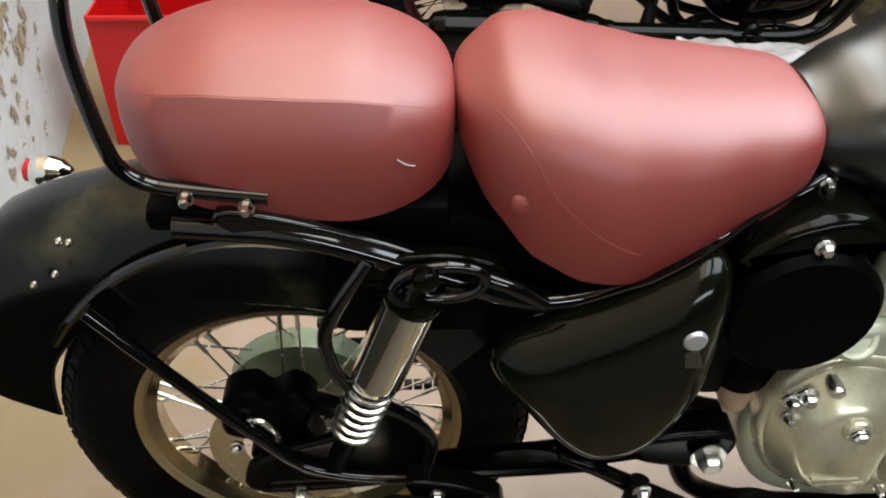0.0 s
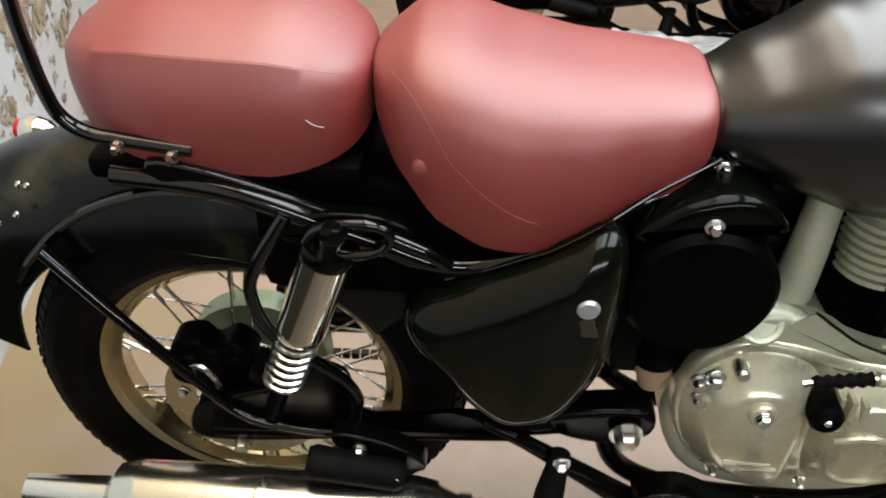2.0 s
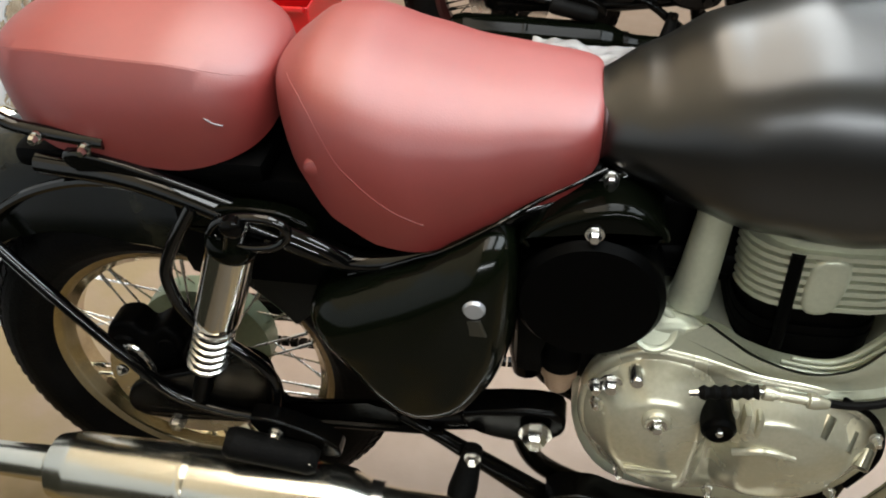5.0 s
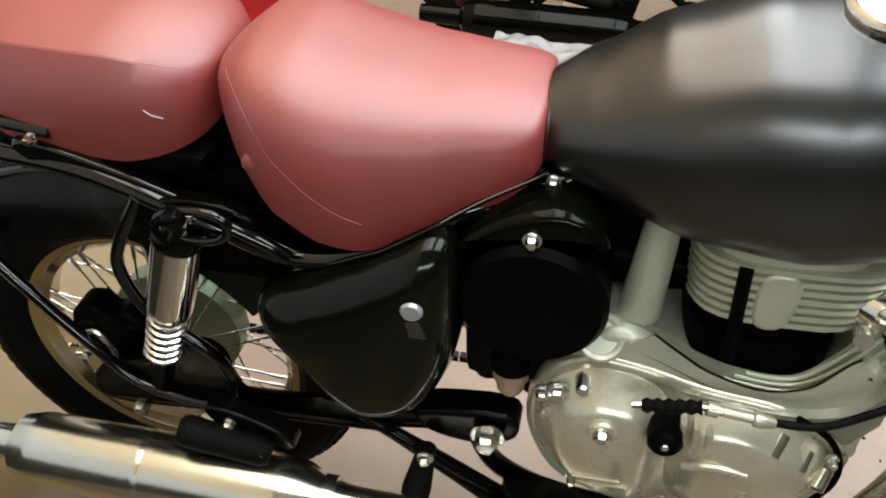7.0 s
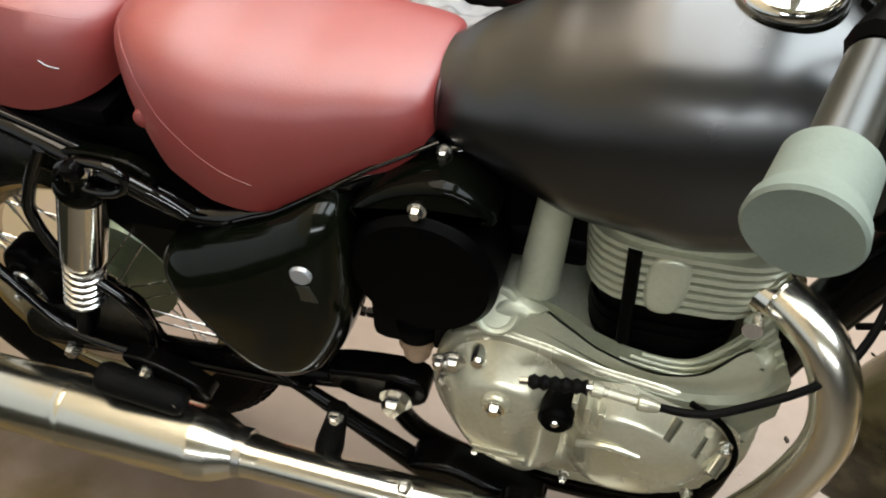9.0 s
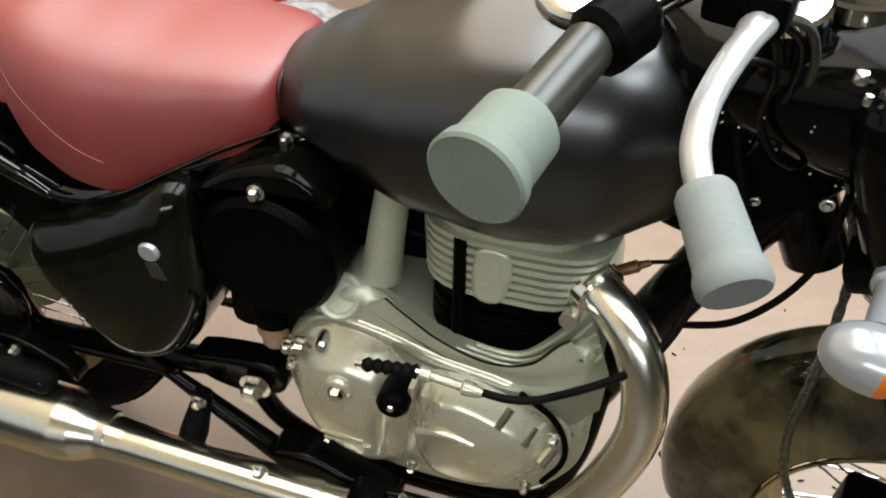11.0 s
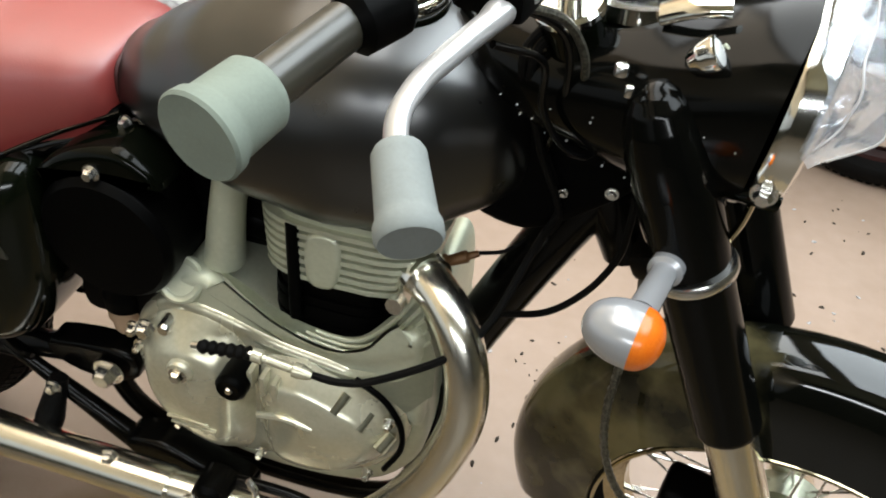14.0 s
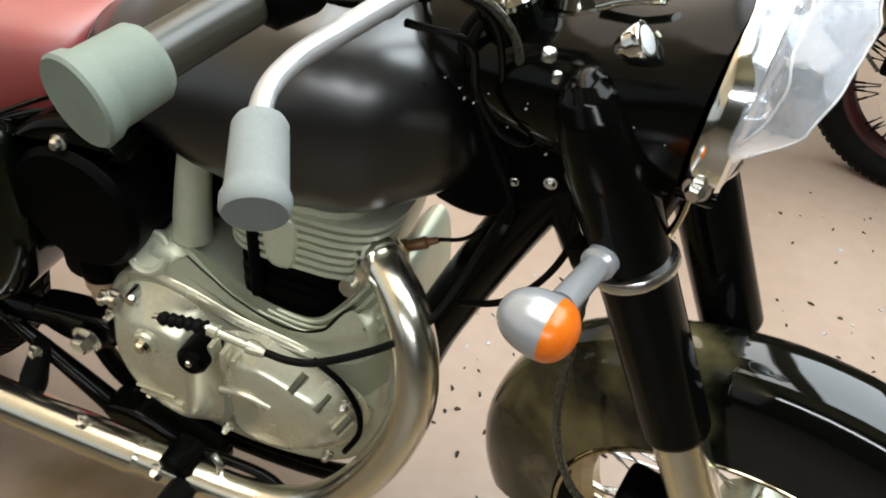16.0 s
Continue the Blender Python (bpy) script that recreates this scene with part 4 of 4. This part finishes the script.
    fr = P("pillion_footrest", along((0.245, -0.195, 0.335), (0.115, -0.20, 0.366), [(0, 0), (0, 0.016), (0.01, 0.021), (0.12, 0.023), (0.13, 0.018), (0.13, 0)], 16), RUBBER, "folded rubber pillion footrest")
    for p in ((0.186, -0.182, 0.372), (0.236, -0.20, 0.345)):
        part("rest_bolt", bolt(p, 0.008, 0.012), steel, fr)
    P("hanger_plate", slab(rounded([(0.15, 0.39), (0.20, 0.385), (0.26, 0.355), (0.27, 0.325), (0.22, 0.325), (0.16, 0.36)], 4), -0.178, -0.15, 0.004), FRAMEB)
    P("side_lug", along((0.455, -0.14, 0.335), (0.44, -0.17, 0.255), [(0, 0), (0, 0.013), (0.07, 0.021), (0.085, 0.02), (0.085, 0)], 14), RUBBER)
    P("rest_lug_nut", bolt((0.455, -0.155, 0.330), 0.009, 0.012), steel)
    P("rider_footrest", along((0.735, -0.17, 0.235), (0.74, -0.285, 0.25), [(0, 0), (0, 0.012), (0.03, 0.012), (0.035, 0.02), (0.13, 0.02), (0.14, 0.015), (0.14, 0)], 16), RUBBER, "black rubber rider footrest")
    P("brake_pedal", tube([(0.665, -0.18, 0.245), (0.72, -0.175, 0.262), (0.78, -0.172, 0.268), (0.85, -0.172, 0.262), (0.90, -0.19, 0.245)], 0.008, 10), FRAMEB)
    P("pedal_nut", bolt((0.697, -0.218, 0.253), 0.011, 0.016), steel)
    P("pedal_spring", tube([(0.772, -0.190, 0.300), (0.785, -0.195, 0.285), (0.782, -0.198, 0.262), (0.768, -0.200, 0.240)], 0.005, 8), steel)
    P("pedal_boss", at(lathe([(0.03, 0.0), (0.03, 0.028), (-0.012, 0.028), (-0.02, 0.018), (-0.02, 0.0)], "y", 20), 0.722, -0.20, 0.262), FRAMEB)
    # cables
    P("cable", tube([(0.862, -0.187, 0.548), (0.901, -0.187, 0.549), (0.941, -0.18, 0.560), (1.018, -0.158, 0.606), (1.055, -0.12, 0.64), (1.08, -0.06, 0.70), (1.10, -0.05, 0.76)], 0.0048, 8), RUBBER)
    sp = P("spark_plug", along((0.965, -0.05, 0.640), (1.02, -0.035, 0.665), [(0, 0.0), (0, 0.010), (0.02, 0.010), (0.022, 0.007), (0.045, 0.008), (0.048, 0.005), (0.06, 0.004), (0.06, 0.0)], 12), BRASS if shiny else FRAMEB, "brown spark plug and cap")
    part("lead", tube([(1.018, -0.035, 0.664), (1.05, -0.03, 0.675), (1.075, -0.01, 0.70), (1.07, 0.0, 0.74)], 0.0025, 8), RUBBER, sp)
    # ---- steered parts ----
    S = STEER
    for s in (-1, 1):
        y = -0.095 if s < 0 else 0.084
        fl = P("fork_leg", along(leg(0.28, y), leg(0.62, y), [(0, 0.0), (0, 0.027), (0.01, 0.030), (0.37, 0.030), (0.37, 0.0)]), HEADER if shiny else FRAMEB, "polished fork slider", S)
        part("shroud", along(leg(0.598, y), leg(0.93, y), [(0, 0.028), (0, 0.035), (0.005, 0.0372), (0.205, 0.0376), (0.265, 0.039), (0.325, 0.040), (0.360, 0.0385), (0.385, 0.035), (0.405, 0.029), (0.417, 0.022), (0.425, 0.012), (0.427, 0.0)], 44), NACEL, fl, "black fork shroud tube", S, 65)
        part("shroud_ring", along(leg(0.795, y), leg(0.815, y), [(0, 0.035), (0, 0.0425), (0.003, 0.044), (0.009, 0.044), (0.012, 0.0425), (0.012, 0.035)]), steel, fl, "", S)
        part("leg_cap", at(lathe([(-0.02, 0), (-0.02, 0.02), (0.02, 0.02), (0.02, 0)], "y", 16), AX, y, AZ), steel, fl, "", S)
    yk = leg(0.81, 0)
    P("lower_yoke", at(box(-0.035, 0.03, -0.125, 0.125, -0.016, 0.016, 0.010), yk.x - 0.02, 0, yk.z, 0, -28, 0), FRAMEB, "", S)
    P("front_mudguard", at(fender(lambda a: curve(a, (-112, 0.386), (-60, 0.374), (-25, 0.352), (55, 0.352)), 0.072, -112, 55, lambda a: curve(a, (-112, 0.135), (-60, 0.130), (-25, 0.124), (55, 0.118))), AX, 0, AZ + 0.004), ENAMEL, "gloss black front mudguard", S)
    for s in (-1, 1):
        P("mudguard_bead", tube([(AX + curve(a, (-112, 0.241), (-60, 0.236), (-25, 0.228), (55, 0.234)) * math.sin(radians(a)), s * 0.071, AZ + 0.004 + curve(a, (-112, 0.241), (-60, 0.236), (-25, 0.228), (55, 0.234)) * math.cos(radians(a))) for a in range(-110, 56, 15)], 0.0032, 8, 4), RIMM if shiny else GLOSS, "", S)
        P("mudguard_wire", tube([(AX, s * 0.098, AZ), (AX + 0.12, s * 0.09, 0.42), (AX + 0.24, s * 0.072, 0.50)], 0.0045, 8), steel, "", S)
    P("front_caliper", box(AX - 0.16, AX - 0.06, -0.11, -0.045, 0.36, 0.44, 0.014, 3), MATT, "", S)
    P("brake_hose", tube([UNSTEER @ Vector(q) for q in ((1.30, -0.11, 0.36), (1.255, -0.12, 0.405), (1.222, -0.12, 0.472), (1.207, -0.12, 0.55), (1.205, -0.12, 0.64), (1.20, -0.10, 0.76), (1.17, -0.08, 0.85))], lambda u: 0.005 + 0.0008 * math.sin(u * 190), 8, 14), CUP, "ridged brake hose", S)
    # nacelle and headlamp
    hx, hz = 1.2935, 0.958
    loops = []
    for i in range(17):
        u = i / 16
        x = hx - 0.013 - 0.32 * u
        w = curve(u, (0, 0.103), (0.3, 0.106), (0.6, 0.100), (0.85, 0.075), (1.0, 0.03))
        zt = hz + curve(u, (0, 0.102), (0.3, 0.066), (0.7, 0.030), (1.0, 0.01))
        zb = hz - curve(u, (0, 0.108), (0.35, 0.112), (0.7, 0.088), (1.0, 0.05))
        mid = (zt + zb) / 2
        loops.append([(x + 0.055 * (1 - u) * (zt - zb) / 2 * math.sin(a), w * math.copysign(abs(math.cos(a)) ** 0.85, math.cos(a)), mid + (zt - zb) / 2 * math.copysign(abs(math.sin(a)) ** 0.85, math.sin(a))) for a in (2 * math.pi * k / 36 for k in range(36))])
    nac = P("headlamp_nacelle", rings(bmesh.new(), loops), NACEL, "gloss black headlamp nacelle", S)
    if shiny:
        dr, rnd = bmesh.new(), random.Random(11)
        for k in range(34):
            lo = loops[rnd.randrange(1, 13)]
            q = Vector(lo[rnd.randrange(17, 29)]) + Vector((rnd.uniform(-0.008, 0.008), 0, rnd.uniform(-0.006, 0.006)))
            add(dr, lathe([(-0.0012, 0.0), (-0.0008, 0.0011), (0.0008, 0.0011), (0.0012, 0.0)], "y", 8), Matrix.Translation(q) @ Matrix.Scale(rnd.uniform(0.5, 1.2), 4))
        tagged(part("water_drops", dr, DROP, nac, "tiny bright water drops", S), kind="stuff")
    lamp_at = pose(hx, 0, hz, 0, 3.2, 6.4)
    part("headlamp_rim", lathe([(-0.019, 0.095), (-0.019, 0.1035), (-0.016, 0.1050), (-0.010, 0.1062), (0.0, 0.1062), (0.008, 0.1050), (0.012, 0.100), (0.012, 0.092)], "x", 56), chrome, nac, "chrome headlamp rim", S @ lamp_at)
    part("headlamp_glass", lathe([(0.010, 0.097), (0.014, 0.085), (0.019, 0.060), (0.022, 0.030), (0.023, 0.0)], "x", 48), GLASS if shiny else MATT, nac, "shallow domed headlamp glass", S @ lamp_at)
    part("reflector", lathe([(0.009, 0.092), (-0.01, 0.072), (-0.03, 0.04), (-0.036, 0.0)], "x", 40), chrome, nac, "", S @ lamp_at)
    if shiny:
        for nm, f0, f1, lift in (("lamp_film", 0.0, 0.42, 0.0), ("film_flap", 0.42, 1.0, 0.004)):
            fb, g = bmesh.new(), []
            for i in range(37):
                a = 4 + 98 * i / 36
                w = curve(a, (4, 0.001), (23, 0.041), (41, 0.052), (66, 0.058), (72, 0.054), (102, 0.040))
                row = []
                for j in range(9):
                    f = f0 + (f1 - f0) * j / 8
                    q = 0.1078 + 0.006 * f + lift * (f - f0) * 4 + 0.0016 * math.sin(f * 5 + a * 0.13) + 0.0035 * abs(noise.noise(Vector((a * 0.07, f * 4, 0))))
                    row.append(fb.verts.new((curve(a, (4, 0.004), (34, 0.004), (50, -0.012), (102, -0.012)) * (1 - f) + (w + 0.010) * f, -q * math.cos(radians(a)), q * math.sin(radians(a)))))
                g.append(row)
            for i in range(36):
                for j in range(8):
                    fb.faces.new((g[i][j], g[i + 1][j], g[i + 1][j + 1], g[i][j + 1]))
            edge = [v.co.copy() for v in (r[8] for r in g)]
            bmesh.ops.solidify(fb, geom=fb.faces[:], thickness=0.001)
            part(nm, fb, FILM, nac, "flap of clear packing film round the headlamp", S @ lamp_at, 14)
            part("film_fold", tube(edge[2:], 0.0011, 6, 1), POLY, nac, "white crease in the film", S @ lamp_at)
    part("rim_bracket", tube([UNSTEER @ Vector(q) for q in ((1.245, -0.125, 0.885), (1.270, -0.136, 0.890), (1.290, -0.135, 0.888))], 0.010, 10, 6), GLOSS, nac, "", S)
    bq = UNSTEER @ Vector((1.273, -0.150, 0.902))
    part("rim_screw", bolt((bq.x, bq.y, bq.z), 0.009, 0.012), steel, nac, "", S)
    part("stay_rod", tube([UNSTEER @ Vector(q) for q in ((1.270, -0.135, 0.885), (1.268, -0.132, 0.855), (1.262, -0.128, 0.825))], 0.0036, 8), rimm, nac, "", S)
    pq = UNSTEER @ Vector((1.196, -0.136, 1.010))
    pilot_at = {s: pose(pq.x, -s * pq.y, pq.z, 0, -38, s * -8) @ Matrix.Scale(0.68, 4) for s in (-1, 1)}
    for s in (-1, 1):
        pl = part("pilot_lamp", lathe([(-0.034, 0.0), (-0.028, 0.012), (-0.012, 0.020), (0.004, 0.0235), (0.009, 0.0235), (0.011, 0.020)], "x", 28), chrome, nac, "small chrome pilot lamp", S @ pilot_at[s])
        part("pilot_lens", lathe([(0.010, 0.020), (0.013, 0.013), (0.014, 0.0)], "x", 24), GLASS if shiny else MATT, nac, "clear pilot lens", S @ pilot_at[s])
    for q, rr in (((1.1286, -0.146, 0.990), 0.0065), ((1.1388, -0.150, 0.974), 0.0042)):
        part("cap_nut", at(lathe([(-0.008, rr), (-0.001, rr), (0.001, rr * 0.8), (0.002, 0.0)], "z", 14), *(UNSTEER @ Vector(q))), steel, nac, "", S)
    hq = UNSTEER @ Vector((1.088, -0.075, 0.955))
    part("switch_housing", at(lathe([(-0.03, 0.0), (-0.03, 0.024), (0.045, 0.031), (0.052, 0.030), (0.054, 0.0)], "z", 28), hq.x, hq.y, hq.z, 10, -15, 0), GLOSS, nac, "black ignition housing", S)
    part("housing_ring", at(lathe([(0.050, 0.032), (0.056, 0.033), (0.060, 0.030), (0.058, 0.0)], "z", 28), hq.x, hq.y, hq.z, 10, -15, 0), chrome, nac, "", S)
    part("ignition", at(lathe([(0, 0.022), (0.012, 0.02), (0.012, 0.0)], "z", 20), 1.10, 0.06, 1.035), MATT, nac, "", S)
    part("speedometer", at(lathe([(0, 0.055), (0.014, 0.053), (0.014, 0.044), (0.008, 0.042), (0.008, 0.0)], "z", 36), 1.135, 0, 1.004, 0, -8, 0), chrome, nac, "round dial with chrome ring", S)
    # handlebar: laid out where it stands, taken back to straight, so that the other side mirrors
    RB = [UNSTEER @ Vector(p) for p in ((1.06, -0.045, 1.03), (1.035, -0.11, 1.058), (0.978, -0.185, 1.048), (0.930, -0.254, 1.034), (0.909, -0.330, 1.0235), (0.888, -0.407, 1.0125))]
    LB = [FLIP @ p for p in RB]
    P("handlebar", tube(RB[::-1] + LB, 0.0115, 14, 8), chrome, "chrome handlebar", S)
    for side, B in ((-1, RB), (1, LB)):
        ax = (B[5] - B[4]).normalized()
        gp = P("grip", tube([B[3] + (B[4] - B[3]) * 0.15, B[4], B[5] - ax * 0.004], 0.0192, 20, 14), GRIPM, "smooth brown-black rubber grip", S)
        sw = P("switch_block", along(B[2] * 0.5 + B[3] * 0.5, B[3] * 0.8 + B[4] * 0.2, [(0, 0.0), (0, 0.022), (0.008, 0.027), (0.045, 0.027), (0.052, 0.02), (0.052, 0.0)], 12), MATT, "black switch and lever clamp", S)
        LV = [UNSTEER @ Vector(p) for p in ((1.048, -0.205, 1.058), (1.027, -0.250, 1.047), (1.0136, -0.300, 1.043), (1.006, -0.350, 1.043), (1.008, -0.392, 1.036), (1.032, -0.442, 1.015))]
        if side > 0:
            LV = [FLIP @ p for p in LV]
        piv, bend, ball = LV[0], LV[4], LV[5]
        part("lever", tube(LV, lambda u: 0.0138 - 0.0058 * u, 14, 8, flat=0.75), LEVER, sw, "silver brake lever", S)
        part("lever_fork", tube([LV[1], LV[0] * 0.6 + LV[1] * 0.4 + Vector((-0.012, 0.012, 0.006)), LV[0] + Vector((-0.042, 0.008, 0.006))], lambda u: 0.0125 - 0.003 * u, 12, 6, flat=0.6), LEVER, sw, "", S)
        part("reservoir", box(piv.x - 0.05, piv.x + 0.01, piv.y - 0.03, piv.y + 0.03, piv.z - 0.012, piv.z + 0.02, 0.008), MATT, sw, "", S)
        if shiny and side < 0:
            part("grip_cover", along(B[5] - ax * 0.054, B[5] + ax * 0.006, [(0, 0.016), (0, 0.025), (0.005, 0.0285), (0.044, 0.0295), (0.049, 0.0325), (0.058, 0.0335), (0.0605, 0.0315), (0.059, 0.0)], 44), FOAM, gp, "grey-green foam packing sleeve on the grip end", S)
            d2 = (ball - bend).normalized()
            part("lever_cover", along(ball - d2 * 0.046, ball + d2 * 0.018, [(0, 0.008), (0, 0.015), (0.004, 0.017), (0.048, 0.0185), (0.053, 0.0205), (0.061, 0.0205), (0.064, 0.0185), (0.064, 0.0)], 32), PALEFOAM, sw, "pale grey foam packing sleeve on the lever tip", S)
    for s in (-1, 1):
        b0, c0 = UNSTEER @ Vector((1.214, -0.165, 0.812)), UNSTEER @ Vector((1.187, -0.274, 0.816))
        if s > 0:
            b0, c0 = FLIP @ b0, FLIP @ c0
        d3 = (c0 - b0).normalized()
        ind = P("indicator", along(b0 - d3 * 0.02, c0, [(0, 0.0), (0, 0.017), (0.030, 0.017), (0.033, 0.0125), (0.10, 0.0135), (0.10, 0.0)], 18), SILVERP if shiny else FRAMEB, "silver indicator stalk", S)
        fwd = Matrix.Translation(c0) @ pose(0, 0, 0, 0, 0, 0)
        part("housing", lathe([(-0.040 * math.cos(math.pi / 2 * k / 14), 0.029 * math.sin(math.pi / 2 * k / 14) ** 0.9) for k in range(15)] + [(0.008, 0.029), (0.008, 0.0)], "x", 44), SILVERP if shiny else FRAMEB, ind, "", S @ fwd, 55)
        part("lens", lathe([(0.008 + 0.023 * math.sin(math.pi / 2 * k / 10), 0.0285 * math.cos(math.pi / 2 * k / 10)) for k in range(11)], "x", 44), ORANGE, ind, "orange lens", S @ fwd, 55)
    P("lever_cable", tube([(1.03, -0.255, 1.042), (1.045, -0.215, 1.050), (1.075, -0.17, 1.03), (1.095, -0.13, 0.985), (1.10, -0.10, 0.93)], 0.004, 8), CUP)
    for k in range(2):
        P("cable", tube([(1.10 - 0.012 * k, -0.07 - 0.006 * k, 1.02), (1.05 - 0.01 * k, -0.10, 0.96), (1.065, -0.075 + 0.01 * k, 0.86), (1.10, -0.05 + 0.012 * k, 0.76), (1.09, -0.02, 0.70)], 0.0045, 8), RUBBER)
    P("horn_wire", tube([(1.172, -0.09, 0.84), (1.175, -0.085, 0.785), (1.172, -0.08, 0.738), (1.150, -0.08, 0.685), (1.112, -0.08, 0.640), (1.06, -0.06, 0.60)], 0.0042, 8), RUBBER)
    P("clutch_cable", tube([(1.02, 0.10, 1.06), (1.10, 0.05, 1.065), (1.19, -0.04, 1.05), (1.175, -0.10, 0.98), (1.14, -0.085, 0.90), (1.12, -0.03, 0.82)], 0.0038, 8), RUBBER)
    if shiny:
        P("lever_hose", tube([(1.029, -0.214, 1.018), (1.064, -0.159, 0.985), (1.068, -0.13, 0.926), (1.092, -0.12, 0.886), (1.118, -0.11, 0.876), (1.13, -0.07, 0.89)], 0.0036, 10), FRAMEB)
        P("throttle_cable", tube([(1.02, -0.19, 1.045), (1.075, -0.15, 1.01), (1.085, -0.115, 0.94), (1.078, -0.085, 0.87), (1.07, -0.03, 0.80)], 0.0036, 8), FRAMEB)
        P("bar_clamp", tube([(1.150, -0.085, 1.015), (1.176, -0.092, 1.030), (1.205, -0.095, 1.038)], 0.011, 12, 8, flat=0.45), chrome, "chrome handlebar clamp")
        # highlight along the nacelle seam, put in as a thin pale bar
        P("seam_highlight", tube([(1.205, -0.118, 1.014), (1.238, -0.124, 0.990), (1.262, -0.128, 0.962)], 0.0016, 6), alu)
        # small bright bolts set at the pale specks round the nacelle
        for q, rr in (((1.233, -0.137, 0.918), 0.0045), ((1.148, -0.125, 0.85), 0.005), ((1.10, -0.055, 0.79), 0.004), ((1.135, -0.10, 0.93), 0.005), ((1.19, -0.132, 0.965), 0.0035)):
            P("speck_bolt", bolt(q, rr, 0.006), steel)
    # tail lamp
    tl = P("rear_indicator", lathe([(-0.030, 0.0), (-0.03, 0.026), (-0.015, 0.034), (0.005, 0.034), (0.03, 0.027), (0.048, 0.012), (0.052, 0.0)], "x", 28), chrome, "chrome rear indicator with a red lens", pose(-0.318, 0.15, 0.634, 0, 6, 0) @ Matrix.Scale(0.66, 4))
    part("lens", lathe([(-0.030, 0.024), (-0.042, 0.021), (-0.048, 0.010), (-0.049, 0.0)], "x", 24), RED if shiny else MATT, tl, "red lens", pose(-0.318, 0.15, 0.634, 0, 6, 0) @ Matrix.Scale(0.66, 4))
    part("stalk", tube([(-0.316, 0.14, 0.63), (-0.314, 0.10, 0.62), (-0.31, 0.06, 0.615)], 0.007, 8), chrome, tl)
    return bike


motorcycle(Matrix(), "black motorcycle with red-tan seats and chrome exhaust", True, "parked motorcycles")
motorcycle(pose(0.37, 1.53, 0), "all-black motorcycle parked behind", False, "parked motorcycles")

# ---- things round the bike ----
crate = thing("storage_crate", "red plastic storage crate standing on the floor", "crate", where=pose(-0.392, 1.37, 0))
cb = bmesh.new()
for (x0, x1, y0, y1) in ((-0.243, 0.243, -0.17, -0.164), (-0.243, 0.243, 0.164, 0.17), (-0.243, -0.237, -0.164, 0.164), (0.237, 0.243, -0.164, 0.164)):
    box(x0, x1, y0, y1, 0.004, 0.375, 0.002, 1, cb)
box(-0.22, 0.22, -0.165, 0.165, 0.0, 0.006, 0, 1, cb)
part("body", cb, RED, crate)
part("lip", tube([(-0.23, -0.175, 0.370), (0.23, -0.175, 0.370)], 0.009, 8), RED, crate)
part("lip", tube([(-0.23, 0.175, 0.370), (0.23, 0.175, 0.370)], 0.009, 8), RED, crate)

# clear packing film tucked beside the saddle nose
def film(name, nx, ny, fn, label, mat=POLY):
    bm = bmesh.new()
    g = [[bm.verts.new(fn(i / nx, j / ny)) for j in range(ny + 1)] for i in range(nx + 1)]
    for i in range(nx):
        for j in range(ny):
            bm.faces.new((g[i][j], g[i + 1][j], g[i + 1][j + 1], g[i][j + 1]))
    bmesh.ops.solidify(bm, geom=bm.faces[:], thickness=0.0015)
    return tagged(finish(name, bm, mat, 25), label, "packing")


def crumple(u, v):
    x, y = 0.47 + 0.19 * u + 0.02 * v, 0.055 + 0.115 * v - 0.03 * u
    n = noise.noise(Vector((x * 22, y * 22, 3.1))) + 0.6 * noise.noise(Vector((x * 55, y * 55, 1.7)))
    return (x, y, 0.824 + 0.011 * n - 0.012 * v)


# paint peeling off the wall, in flakes
random.seed(4)
pm, CELL = bmesh.new(), 0.007
for iy in range(110):
    for iz in range(105):
        y, z = 0.60 + CELL * iy, 0.004 + CELL * iz
        v = Vector((y, z, 0.3))
        n = noise.noise(v * 13) + 0.7 * noise.noise(v * 34) + 0.5 * noise.noise(v * 80)
        if n - 2.0 * abs(z - 0.44) - 1.2 * abs(y - 0.98) > -0.10:
            q = [(y, z), (y + CELL, z), (y + CELL, z + CELL), (y, z + CELL)]
            q = [(a + 0.006 * noise.noise(Vector((a * 90, b * 90, 1))), b + 0.006 * noise.noise(Vector((a * 90, b * 90, 5)))) for a, b in q]
            pm.faces.new([pm.verts.new((WX(a) + 0.004, a, max(b, 0.002))) for a, b in q])
bmesh.ops.remove_doubles(pm, verts=pm.verts[:], dist=1e-5)
tagged(finish("peeled_patches", pm, PEEL, 30), "patches of bare brown plaster where paint peeled", "wall damage", kind="stuff")

# grit and chips on the floor
gm, gw = bmesh.new(), bmesh.new()
for k in range(170):
    x, y = random.uniform(0.95, 2.1), random.uniform(0.15, 1.4)
    if k < 30:
        x, y = random.gauss(1.08, 0.07), random.gauss(0.38, 0.10)
    b = bmesh.new()
    bmesh.ops.create_icosphere(b, subdivisions=1, radius=random.uniform(0.0015, 0.0065))
    for v in b.verts:
        v.co *= random.uniform(0.6, 1.3)
    b.transform(pose(x, y, 0.0015, random.uniform(0, 360), 0, random.uniform(0, 360)) @ Matrix.Diagonal((1.4, 0.8, 0.5, 1)))
    add(gm if k % 4 else gw, b)
tagged(finish("floor_grit", gm, DEBRIS, 60), "scattered dark grit on the floor", "grit", kind="stuff")
tagged(finish("floor_chips", gw, POLY, 60), "scattered pale paint chips on the floor", "grit", kind="stuff")

film("packing_film", 40, 36, crumple, "crumpled white packing film tucked beside the saddle nose")
